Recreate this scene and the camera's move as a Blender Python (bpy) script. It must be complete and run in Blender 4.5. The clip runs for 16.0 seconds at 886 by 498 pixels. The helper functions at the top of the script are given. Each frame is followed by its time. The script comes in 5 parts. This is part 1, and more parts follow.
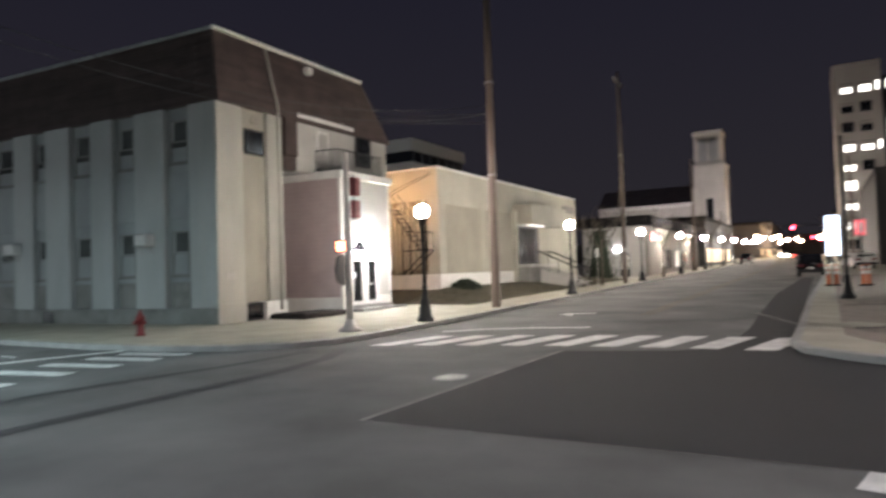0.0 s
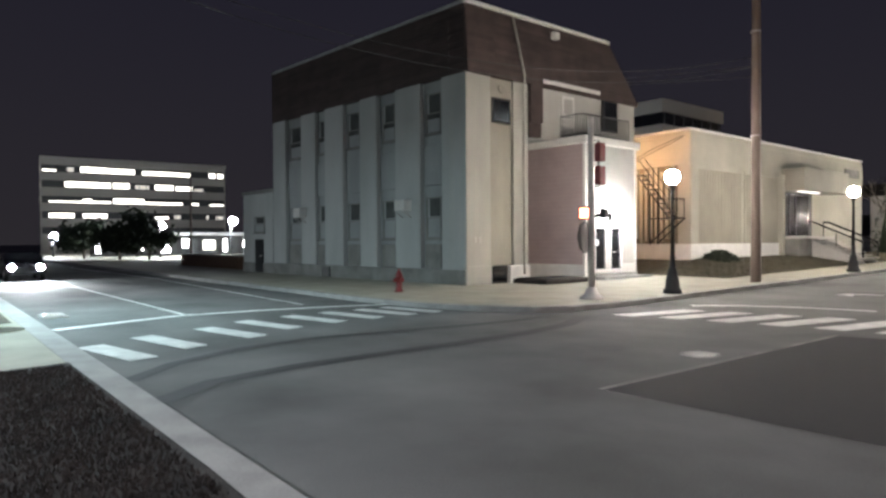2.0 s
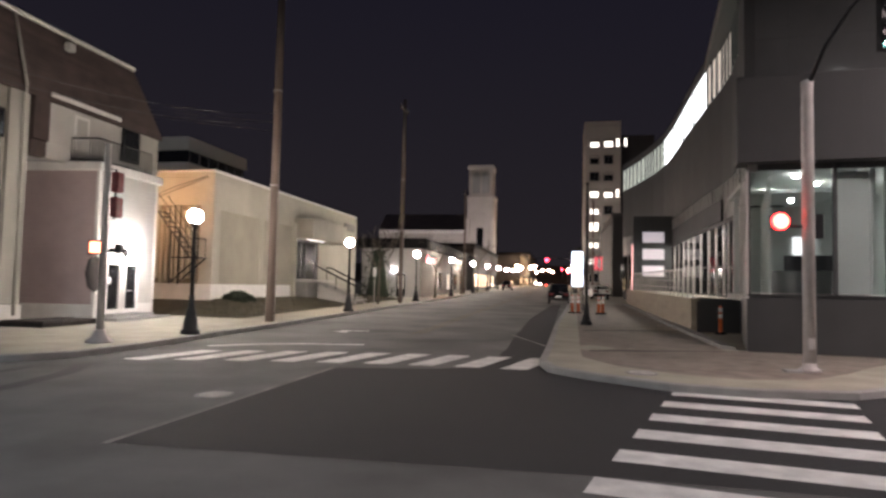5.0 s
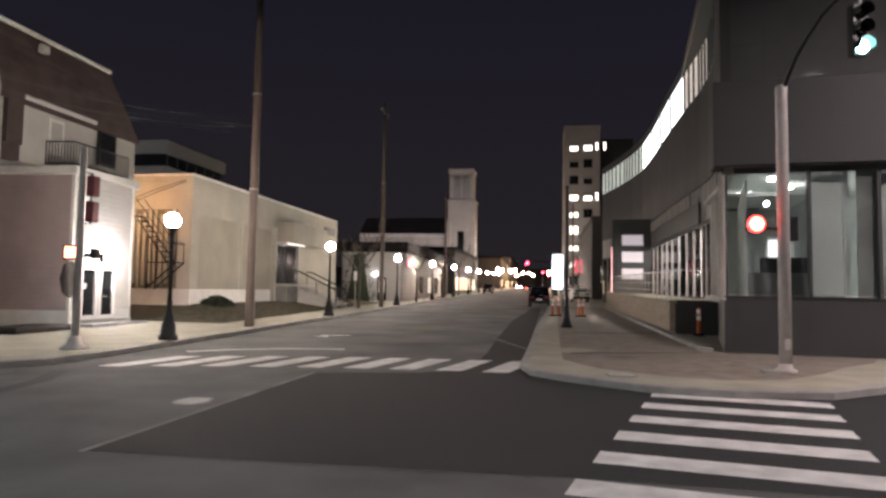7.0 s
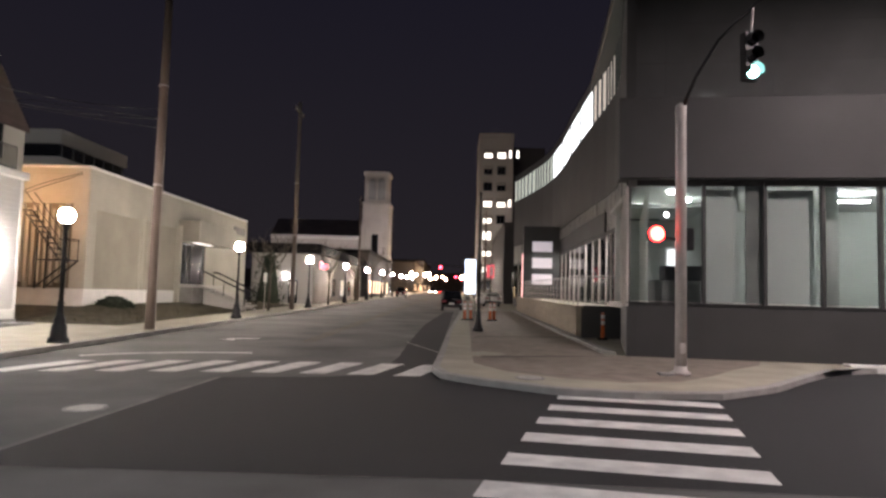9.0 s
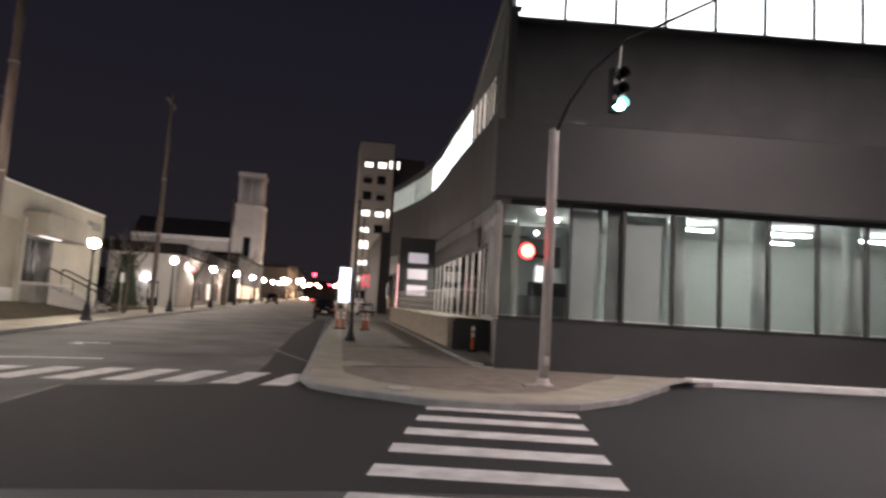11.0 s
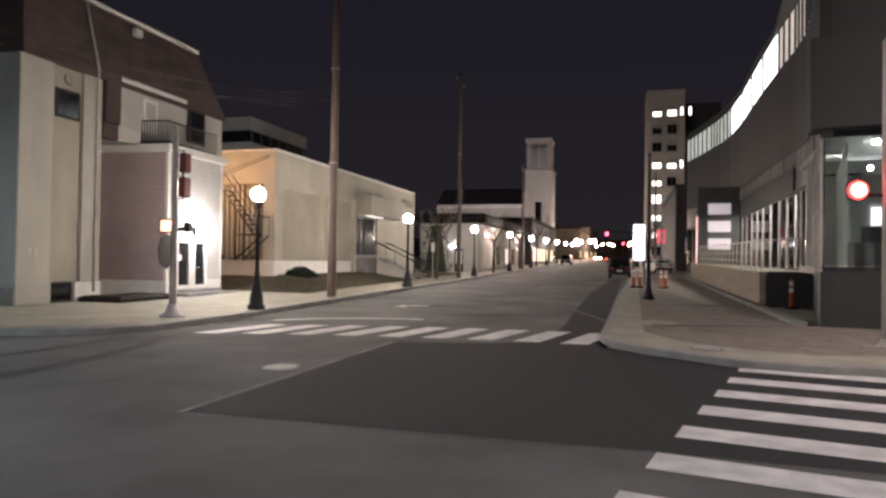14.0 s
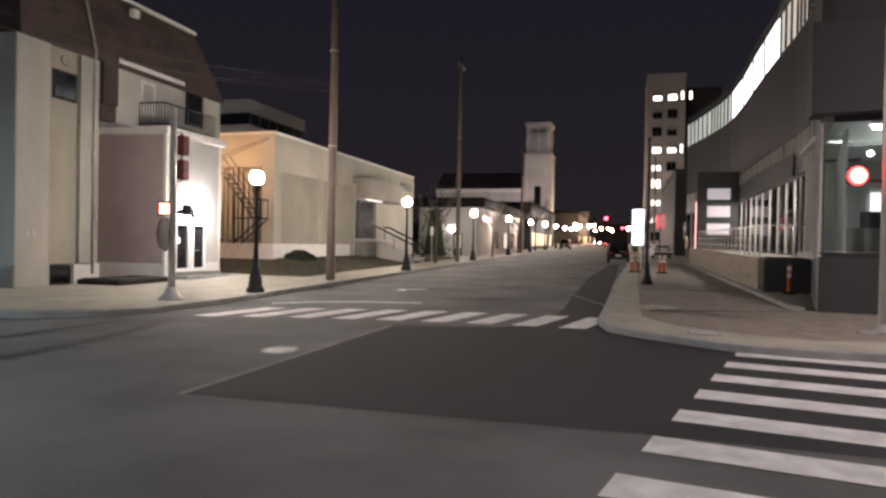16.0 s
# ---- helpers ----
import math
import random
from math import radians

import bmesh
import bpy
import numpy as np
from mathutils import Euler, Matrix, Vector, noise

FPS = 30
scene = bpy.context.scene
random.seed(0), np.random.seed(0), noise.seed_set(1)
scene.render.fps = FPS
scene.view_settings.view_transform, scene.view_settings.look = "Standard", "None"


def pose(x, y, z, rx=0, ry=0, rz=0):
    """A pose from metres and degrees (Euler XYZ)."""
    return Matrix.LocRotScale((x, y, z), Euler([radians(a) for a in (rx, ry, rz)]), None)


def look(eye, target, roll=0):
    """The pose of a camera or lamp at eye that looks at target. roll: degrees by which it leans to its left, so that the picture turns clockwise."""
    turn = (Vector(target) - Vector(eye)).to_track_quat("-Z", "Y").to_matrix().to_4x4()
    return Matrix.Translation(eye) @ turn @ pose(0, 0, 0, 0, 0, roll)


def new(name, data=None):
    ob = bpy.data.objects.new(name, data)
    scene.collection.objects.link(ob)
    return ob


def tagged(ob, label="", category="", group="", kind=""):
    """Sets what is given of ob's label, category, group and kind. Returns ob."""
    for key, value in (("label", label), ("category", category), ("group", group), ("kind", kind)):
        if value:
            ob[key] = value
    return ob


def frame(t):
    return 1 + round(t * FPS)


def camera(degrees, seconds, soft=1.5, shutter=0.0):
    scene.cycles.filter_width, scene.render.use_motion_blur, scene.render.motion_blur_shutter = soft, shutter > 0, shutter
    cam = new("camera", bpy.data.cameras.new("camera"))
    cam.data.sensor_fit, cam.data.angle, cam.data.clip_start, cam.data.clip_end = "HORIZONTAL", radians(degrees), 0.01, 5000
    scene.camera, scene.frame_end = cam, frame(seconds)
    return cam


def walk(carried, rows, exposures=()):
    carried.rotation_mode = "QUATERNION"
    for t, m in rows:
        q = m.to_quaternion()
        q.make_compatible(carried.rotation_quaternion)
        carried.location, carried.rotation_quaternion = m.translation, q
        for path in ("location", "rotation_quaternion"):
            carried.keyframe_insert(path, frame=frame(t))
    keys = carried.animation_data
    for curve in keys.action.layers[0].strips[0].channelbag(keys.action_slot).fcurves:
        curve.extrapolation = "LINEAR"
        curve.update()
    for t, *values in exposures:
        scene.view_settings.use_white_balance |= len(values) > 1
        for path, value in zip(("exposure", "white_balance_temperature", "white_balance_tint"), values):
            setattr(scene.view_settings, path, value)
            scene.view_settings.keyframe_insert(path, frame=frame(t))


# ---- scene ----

# ---- camera ----
cam = camera(68.5, 16.0, soft=2.7, shutter=0.5)
EYE = Vector((0.0, 0.0, 1.9))
WALK = [
(0, 29.94, 1.91, -1.9), (0.5, 38.04, 0.94, -0.93), (1, 44.66, 2.57, 0.41), (1.5, 49.51, 0.81, 0.21), (2, 51.10, -0.62, -0.32), (2.5, 51.41, -1.07, -0.14),
    (3, 46.65, -0.06, 0.06), (3.5, 38.55, 0.88, 0.85), (4, 29.34, 1.38, 0.86), (4.5, 16.93, 3.22, 2.25), (4.7, 13.72, 3.30, 1.75), (5.6, 8.8, 3.2, 1.2), (6.3, 10.3, 3.0, 0.6),
    (6.8, 9.88, 3.06, 0.48), (7, 9.02, 3.58, 0.90), (7.5, 7.96, 3.95, 2.42), (8, 6.05, 2.96, 1.76), (8.5, 3.13, 2.61, 2.47), (9, 1.46, 4.05, 1.56), (9.2, 0.97, 4.09, 1.38),
    (9.8, -2.5, 4.2, 1.4), (10.4, -9.0, 4.8, 2.4), (10.9, -10.0, 5.3, 3.4), (11.3, -2.92, 5.55, 4.30), (11.5, 2.46, 5.52, 5.54), (12, 13.33, 4.96, 1.70), (12.5, 11.14, 3.84, 0.12),
    (13, 13.44, 1.76, -0.48), (13.5, 14.17, 1.04, 0.0), (14, 15.76, 0.94, 0.83), (14.5, 16.01, 1.12, 0.77), (15, 15.81, -0.07, 1.16), (15.5, 15.52, -0.33, 1.29), (16, 15.64, -0.47, 1.07),
]


def aim(yaw, pitch, roll):
    a, b = radians(yaw), radians(pitch)
    way = Vector((-math.sin(a) * math.cos(b), math.cos(a) * math.cos(b), math.sin(b)))
    return look(EYE, EYE + way, roll)


walk(cam, [(t, aim(*a)) for t, *a in WALK], [(0, 0.92, 5850, 14), (3.6, 0.92, 5850, 14), (4.6, 0.54, 6120, 20), (16, 0.54, 6120, 20)])

# ---- night sky ----
world = bpy.data.worlds.new("night")
scene.world = world
world.use_nodes = True
wn = world.node_tree.nodes
wl = world.node_tree.links
wbg = wn["Background"]
wtc = wn.new("ShaderNodeTexCoord")
wsep = wn.new("ShaderNodeSeparateXYZ")
wramp = wn.new("ShaderNodeValToRGB")
wl.new(wtc.outputs["Generated"], wsep.inputs[0])
wl.new(wsep.outputs["Z"], wramp.inputs[0])
wl.new(wramp.outputs[0], wbg.inputs["Color"])
wramp.color_ramp.elements[0].color = (0.013, 0.0112, 0.0118, 1)
wramp.color_ramp.elements[1].position = 0.45
wramp.color_ramp.elements[1].color = (0.0068, 0.0062, 0.0098, 1)
wbg.inputs["Strength"].default_value = 1.0


# ---- materials ----
def mat(name, col, rough=0.7, metal=0.0, var=0.25, scale=3.0, bump=0.15, bscale=40.0, stretch=(1, 1, 1), dark=None, spec=0.4, islands=False):
    """Base colour with coarse stains and fine grain, and a fine relief."""
    m = bpy.data.materials.new(name)
    m.use_nodes = True
    nt = m.node_tree
    N, L = nt.nodes, nt.links
    b = N["Principled BSDF"]
    tc = N.new("ShaderNodeTexCoord")
    mp = N.new("ShaderNodeMapping")
    mp.inputs["Scale"].default_value = stretch
    L.new(tc.outputs["Object"], mp.inputs[0])
    n1 = N.new("ShaderNodeTexNoise")
    n1.inputs["Scale"].default_value = scale
    n1.inputs["Detail"].default_value = 6
    n2 = N.new("ShaderNodeTexNoise")
    n2.inputs["Scale"].default_value = bscale
    n2.inputs["Detail"].default_value = 4
    for n in (n1, n2):
        L.new(mp.outputs[0], n.inputs["Vector"])
    mix = N.new("ShaderNodeMath")
    mix.operation = "MULTIPLY_ADD"
    L.new(n2.outputs[0], mix.inputs[0])
    mix.inputs[1].default_value = 0.45
    L.new(n1.outputs[0], mix.inputs[2])
    r = N.new("ShaderNodeValToRGB")
    r.color_ramp.elements[0].position = 0.5
    r.color_ramp.elements[1].position = 0.95
    d = dark or [c * (1 - var) for c in col]
    r.color_ramp.elements[0].color = (*d, 1)
    r.color_ramp.elements[1].color = (*[min(1, c * (1 + var * 0.6)) for c in col], 1)
    L.new(mix.outputs[0], r.inputs[0])
    if islands:
        oi = N.new("ShaderNodeObjectInfo")
        hv = N.new("ShaderNodeHueSaturation")
        mr = N.new("ShaderNodeMapRange")
        mr.inputs["To Min"].default_value, mr.inputs["To Max"].default_value = 0.85, 1.12
        L.new(oi.outputs["Random"], mr.inputs["Value"])
        L.new(mr.outputs[0], hv.inputs["Value"])
        L.new(r.outputs[0], hv.inputs["Color"])
        L.new(hv.outputs[0], b.inputs["Base Color"])
    else:
        L.new(r.outputs[0], b.inputs["Base Color"])
    rr = N.new("ShaderNodeMapRange")
    rr.inputs["To Min"].default_value = max(0.02, rough - 0.12)
    rr.inputs["To Max"].default_value = min(1, rough + 0.12)
    L.new(n1.outputs[0], rr.inputs["Value"])
    L.new(rr.outputs[0], b.inputs["Roughness"])
    b.inputs["Metallic"].default_value = metal
    b.inputs["Specular IOR Level"].default_value = spec
    if bump:
        bp = N.new("ShaderNodeBump")
        bp.inputs["Strength"].default_value = bump
        bp.inputs["Distance"].default_value = 0.02
        L.new(n2.outputs[0], bp.inputs["Height"])
        L.new(bp.outputs[0], b.inputs["Normal"])
    return m


def glow(name, col, strength):
    m = bpy.data.materials.new(name)
    m.use_nodes = True
    b = m.node_tree.nodes["Principled BSDF"]
    b.inputs["Base Color"].default_value = (*[c * 0.6 for c in col], 1)
    b.inputs["Emission Color"].default_value = (*col, 1)
    b.inputs["Emission Strength"].default_value = strength
    return m


def glass(name, tint=(0.8, 0.85, 0.85), rough=0.02, alpha=0.25, ior=1.5):
    """A thin pane: mostly clear, with a mirror-like gloss."""
    m = bpy.data.materials.new(name)
    m.use_nodes = True
    N, L = m.node_tree.nodes, m.node_tree.links
    out = N["Material Output"]
    N.remove(N["Principled BSDF"])
    tr = N.new("ShaderNodeBsdfTransparent")
    tr.inputs[0].default_value = (*tint, 1)
    gl = N.new("ShaderNodeBsdfGlossy")
    gl.inputs["Roughness"].default_value = rough
    mx = N.new("ShaderNodeMixShader")
    fr = N.new("ShaderNodeFresnel")
    fr.inputs["IOR"].default_value = ior
    ad = N.new("ShaderNodeMath")
    ad.operation = "ADD"
    ad.inputs[1].default_value = alpha * 0.2
    L.new(fr.outputs[0], ad.inputs[0])
    L.new(ad.outputs[0], mx.inputs[0])
    L.new(tr.outputs[0], mx.inputs[1])
    L.new(gl.outputs[0], mx.inputs[2])
    L.new(mx.outputs[0], out.inputs["Surface"])
    return m


M_road = mat("road_asphalt", (0.155, 0.155, 0.148), 0.88, var=0.58, scale=0.33, bump=0.3, bscale=70)
M_patch = mat("fresh_asphalt", (0.026, 0.026, 0.027), 0.85, var=0.4, scale=0.5, bump=0.35, bscale=90)
M_paint = mat("road_paint", (0.77, 0.77, 0.74), 0.6, var=0.3, scale=2.6, bump=0.2, bscale=60)
M_tyre = mat("tyre_mark", (0.055, 0.055, 0.056), 0.7, var=0.3, scale=2.0, bump=0.2, bscale=70)
M_conc = mat("pavement_concrete", (0.40, 0.378, 0.30), 0.85, var=0.22, scale=0.9, bump=0.2, bscale=50)
M_kerb = mat("kerb_concrete", (0.36, 0.35, 0.33), 0.85, var=0.25, scale=2.0, bump=0.2, bscale=45)
M_grass = mat("winter_grass", (0.075, 0.066, 0.040), 0.95, var=0.5, scale=2.2, bump=0.8, bscale=55)
M_mulch = mat("dark_mulch", (0.035, 0.028, 0.024), 0.95, var=0.55, scale=2.5, bump=0.9, bscale=40)
M_metalcover = mat("worn_iron_cover", (0.58, 0.56, 0.52), 0.45, 0.3, var=0.25, scale=5, bump=0.5, bscale=30)
M_render = mat("cream_panel_wall", (0.42, 0.41, 0.37), 0.8, var=0.2, scale=0.7, bump=0.12, bscale=35, stretch=(1, 1, 0.4))
M_tan = mat("tan_panel", (0.34, 0.318, 0.268), 0.8, var=0.22, scale=0.8, bump=0.12, bscale=35, stretch=(1, 1, 0.4))
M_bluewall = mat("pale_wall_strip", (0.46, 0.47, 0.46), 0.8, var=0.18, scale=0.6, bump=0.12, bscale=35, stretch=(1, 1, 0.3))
M_recess = mat("grey_wall_recess", (0.36, 0.37, 0.37), 0.85, var=0.25, scale=0.6, bump=0.12, bscale=35, stretch=(1, 1, 0.3))
M_shingle = mat("brown_roof_shingles", (0.075, 0.055, 0.051), 0.9, var=0.3, scale=1.2, bump=0.5, bscale=25, islands=True)
M_white = mat("white_trim_paint", (0.74, 0.73, 0.70), 0.6, var=0.12, scale=2.0, bump=0.06, bscale=30)
M_mauve = mat("mauve_grey_siding", (0.43, 0.345, 0.342), 0.75, var=0.12, scale=1.2, bump=0.06, bscale=30)
M_siding = mat("pale_siding", (0.50, 0.49, 0.46), 0.7, var=0.1, scale=1.2, bump=0.06, bscale=30)
M_plinth = mat("stained_plinth_concrete", (0.26, 0.255, 0.24), 0.9, var=0.35, scale=1.2, bump=0.3, bscale=30)
M_black = mat("black_painted_steel", (0.016, 0.016, 0.017), 0.45, 0.0, var=0.3, scale=4, bump=0.05, bscale=60)
M_darkglass = mat("dark_window_glass", (0.012, 0.013, 0.015), 0.08, var=0.2, scale=1, bump=0, spec=0.6)
M_wood = mat("weathered_pole_wood", (0.21, 0.165, 0.14), 0.85, var=0.35, scale=2.0, bump=0.5, bscale=20, stretch=(3, 3, 0.25))
M_galv = mat("galvanised_steel", (0.54, 0.50, 0.475), 0.5, 0.1, var=0.15, scale=5, bump=0.05, bscale=50)
M_red = mat("red_paint_and_light", (0.20, 0.03, 0.03), 0.5, var=0.3, scale=6, bump=0.05, bscale=50)
M_cream = mat("cream_stucco", (0.43, 0.412, 0.345), 0.85, var=0.18, scale=0.5, bump=0.18, bscale=30)
M_creamrib = mat("ribbed_cream_panel", (0.37, 0.35, 0.29), 0.85, var=0.16, scale=0.6, bump=0.12, bscale=30)
M_chwhite = mat("pale_stone", (0.52, 0.50, 0.47), 0.85, var=0.16, scale=0.3, bump=0.2, bscale=6)
M_slate = mat("dark_slate_roof", (0.016, 0.015, 0.015), 0.9, var=0.3, scale=0.6, bump=0.3, bscale=8, spec=0.1)
M_far = mat("far_dark_facade", (0.055, 0.052, 0.050), 0.85, var=0.25, scale=0.2, bump=0.0)
M_tower = mat("beige_precast_panel", (0.40, 0.37, 0.33), 0.85, var=0.1, scale=0.15, bump=0.0)
M_panel = mat("dark_metal_cladding", (0.050, 0.050, 0.049), 0.6, 0.0, var=0.2, scale=0.6, bump=0.03, bscale=20, spec=0.5)
M_upglass = mat("smoked_glass_cladding", (0.085, 0.087, 0.085), 0.6, 0.0, var=0.35, scale=0.35, bump=0.0, spec=0.25)
M_inwall = mat("interior_white_wall", (0.62, 0.63, 0.60), 0.8, var=0.12, scale=0.6, bump=0.0)
M_infloor = mat("interior_grey_floor", (0.22, 0.22, 0.21), 0.5, var=0.15, scale=0.8, bump=0.0)
M_terr = mat("board_formed_concrete", (0.36, 0.31, 0.24), 0.85, var=0.2, scale=0.8, bump=0.3, bscale=22, stretch=(1, 1, 4))
M_bark = mat("bare_bark", (0.13, 0.11, 0.09), 0.9, var=0.3, scale=6, bump=0.4, bscale=30)
M_leaf = mat("dark_evergreen", (0.030, 0.040, 0.024), 0.85, var=0.4, scale=5, bump=0.2, bscale=30)
M_car = mat("black_car_paint", (0.012, 0.012, 0.014), 0.25, 0.2, var=0.2, scale=2, bump=0, spec=0.6)
M_rubber = mat("tyre_rubber", (0.012, 0.012, 0.012), 0.8, var=0.2, scale=8, bump=0.1)
M_orange = mat("orange_plastic", (0.60, 0.13, 0.03), 0.5, var=0.15, scale=6, bump=0.03)
M_reflect = mat("white_reflective_band", (0.80, 0.80, 0.78), 0.35, var=0.05, scale=6, bump=0.0)
M_copper = mat("rail_steel", (0.30, 0.28, 0.26), 0.35, 0.8, var=0.15, scale=6, bump=0.03)
G_globe = glow("globe_glass_lit", (1.0, 0.86, 0.67), 420)
G_globefar = glow("far_globe_lit", (1.0, 0.86, 0.67), 500)
G_wall = glow("wall_lamp_lit", (1.0, 0.94, 0.84), 640)
G_win = glow("lit_office_window", (1.0, 0.93, 0.76), 2.2)
G_windim = glow("dim_office_window", (1.0, 0.90, 0.72), 0.35)
G_banddim = glow("dim_clerestory", (0.86, 0.95, 0.78), 0.30)
G_red = glow("red_signal_lit", (1.0, 0.02, 0.035), 45)
G_hand = glow("orange_signal_lit", (1.0, 0.26, 0.12), 7)
# red of the enlarged lens doubles as the glare halo round its core
G_redped = glow("red_signal_halo", (1.0, 0.014, 0.012), 16)
G_green = glow("green_signal_lit", (0.35, 1.0, 0.82), 22)
G_tube = glow("ceiling_tube_lit", (1.0, 0.98, 0.86), 48)
G_lobby = glow("lobby_tube_lit", (1.0, 0.93, 0.80), 150)
G_bandhot = glow("bright_clerestory", (0.96, 1.0, 0.92), 1.9)
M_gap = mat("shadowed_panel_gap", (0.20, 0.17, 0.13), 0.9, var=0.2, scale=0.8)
M_greyglass = mat("grey_reflecting_glass", (0.10, 0.105, 0.10), 0.12, var=0.4, scale=0.8, bump=0, spec=0.6)
M_shop = mat("grey_brown_render", (0.24, 0.21, 0.185), 0.85, var=0.2, scale=0.5)
G_board = glow("lit_sign_face", (0.72, 0.86, 1.0), 2.6)
G_shop = glow("lit_shopfront", (1.0, 0.97, 0.90), 8.0)
G_led = glow("street_led_lit", (0.72, 1.0, 0.95), 1250)
G_warmled = glow("warm_street_lamp_lit", (1.0, 0.86, 0.76), 2800)
G_nearled = glow("near_street_lamp_lit", (1.0, 0.98, 0.97), 1330)
G_sodium = glow("sodium_lamp_lit", (1.0, 0.60, 0.28), 420)
G_head = glow("headlight_lit", (0.95, 1.0, 0.92), 700)
G_tail = glow("tail_light_lit", (1.0, 0.08, 0.05), 6)
G_signred = glow("red_neon_bar", (1.0, 0.06, 0.08), 5.0)
GL_clear = glass("clear_glass")
GL_lobby = glass("lobby_glass", (0.9, 0.92, 0.9), 0.03, 0.1, 1.12)


# ---- builders ----
def thing(name, loc, label, category, rz=0.0, group="", kind=""):
    e = new(name)
    e.matrix_basis = pose(*loc, 0, 0, rz)
    e.empty_display_size = 0.3
    return tagged(e, label, category, group, kind)


def part(name, bm, material, parent=None, label="", m=None, kind=""):
    me = bpy.data.meshes.new(name)
    if m is not None:
        bm.transform(m)
    bmesh.ops.recalc_face_normals(bm, faces=bm.faces[:])
    bm.to_mesh(me)
    bm.free()
    me.materials.append(material)
    ob = new(name, me)
    if parent is not None:
        ob.parent = parent
    return tagged(ob, label, kind=kind)


def structure(name, bm, material, label, category, smooth=False):
    ob = part(name, bm, material)
    return tagged(ob, label, category, kind="structure")


def box(x0, x1, y0, y1, z0, z1, bev=0.0, bm=None):
    out = bm or bmesh.new()
    v = [out.verts.new((x, y, z)) for z in (z0, z1) for x, y in ((x0, y0), (x1, y0), (x1, y1), (x0, y1))]
    fs = [out.faces.new([v[i] for i in f]) for f in ((3, 2, 1, 0), (4, 5, 6, 7), (0, 1, 5, 4), (1, 2, 6, 5), (2, 3, 7, 6), (3, 0, 4, 7))]
    if bev:
        es = list({e for f in fs for e in f.edges})
        bmesh.ops.bevel(out, geom=es, offset=bev, segments=1, affect="EDGES", profile=0.5)
    return out


def lathe(profile, n=16, bm=None, c=(0, 0, 0)):
    """A turned body about the upright axis through c, from (radius, height) pairs."""
    out = bm or bmesh.new()
    rings = [[out.verts.new((c[0] + r * math.cos(2 * math.pi * i / n), c[1] + r * math.sin(2 * math.pi * i / n), c[2] + z)) for i in range(n)] for r, z in profile]
    for a, b in zip(rings, rings[1:]):
        for i in range(n):
            f = out.faces.new((a[i], a[(i + 1) % n], b[(i + 1) % n], b[i]))
            f.smooth = True
    out.faces.new(rings[0][::-1])
    out.faces.new(rings[-1])
    return out


def tube(points, radius, n=8, bm=None, taper=1.0):
    out = bm or bmesh.new()
    pts = [Vector(p) for p in points]
    rings = []
    for k, p in enumerate(pts):
        d = (pts[min(k + 1, len(pts) - 1)] - pts[max(k - 1, 0)]).normalized()
        a = d.orthogonal().normalized() if abs(d.z) > 0.9 else d.cross(Vector((0, 0, 1))).normalized()
        b = d.cross(a)
        r = radius * (1 + (taper - 1) * k / max(1, len(pts) - 1))
        rings.append([out.verts.new(p + r * (math.cos(2 * math.pi * i / n) * a + math.sin(2 * math.pi * i / n) * b)) for i in range(n)])
    for a, b in zip(rings, rings[1:]):
        for i in range(n):
            f = out.faces.new((a[i], a[(i + 1) % n], b[(i + 1) % n], b[i]))
            f.smooth = True
    out.faces.new(rings[0][::-1])
    out.faces.new(rings[-1])
    return out


def prism(poly, z0, z1, bm=None, zf=None):
    """An upright solid over a plan polygon; zf(x, y) lifts it with the ground."""
    out = bm or bmesh.new()
    lift = zf or (lambda x, y: 0.0)
    lo = [out.verts.new((x, y, z0 + lift(x, y))) for x, y in poly]
    hi = [out.verts.new((x, y, z1 + lift(x, y))) for x, y in poly]
    k = len(poly)
    out.faces.new(lo[::-1])
    out.faces.new(hi)
    for i in range(k):
        out.faces.new((lo[i], lo[(i + 1) % k], hi[(i + 1) % k], hi[i]))
    return out


def rise(x, y):
    """The main street climbs gently past the crossing."""
    return 0.0135 * min(max(y - 20.0, 0.0), 230.0)


def quad(corners, z=0.004, bm=None):
    out = bm or bmesh.new()
    out.faces.new([out.verts.new((x, y, z + rise(x, y))) for x, y in corners])
    return out


def sphere(c, r, bm=None, seg=16, squash=1.0):
    prof = [(max(0.001, r * math.sin(math.pi * k / 8)), -r * squash * math.cos(math.pi * k / 8)) for k in range(9)]
    return lathe(prof, seg, bm, c)

# ---- ground, roads and pavements ----
def ground_sheet():
    bm = bmesh.new()
    xs = [-900, -300, -120, -60, -30, -12, 0, 12, 30, 60, 120, 300, 900]
    ys = [-600, -200, -60, -20, 0, 20, 50, 90, 150, 250, 400, 900]
    g = [[bm.verts.new((x, y, rise(x, y))) for x in xs] for y in ys]
    for j in range(len(ys) - 1):
        for i in range(len(xs) - 1):
            bm.faces.new((g[j][i], g[j][i + 1], g[j + 1][i + 1], g[j + 1][i]))
    return bm


structure("ground", ground_sheet(), M_road, "grey worn asphalt ground of the crossing streets", "ground")


def arc(cx, cy, r, a0, a1, n=8):
    return [(cx + r * math.cos(radians(a0 + (a1 - a0) * k / n)), cy + r * math.sin(radians(a0 + (a1 - a0) * k / n))) for k in range(n + 1)]


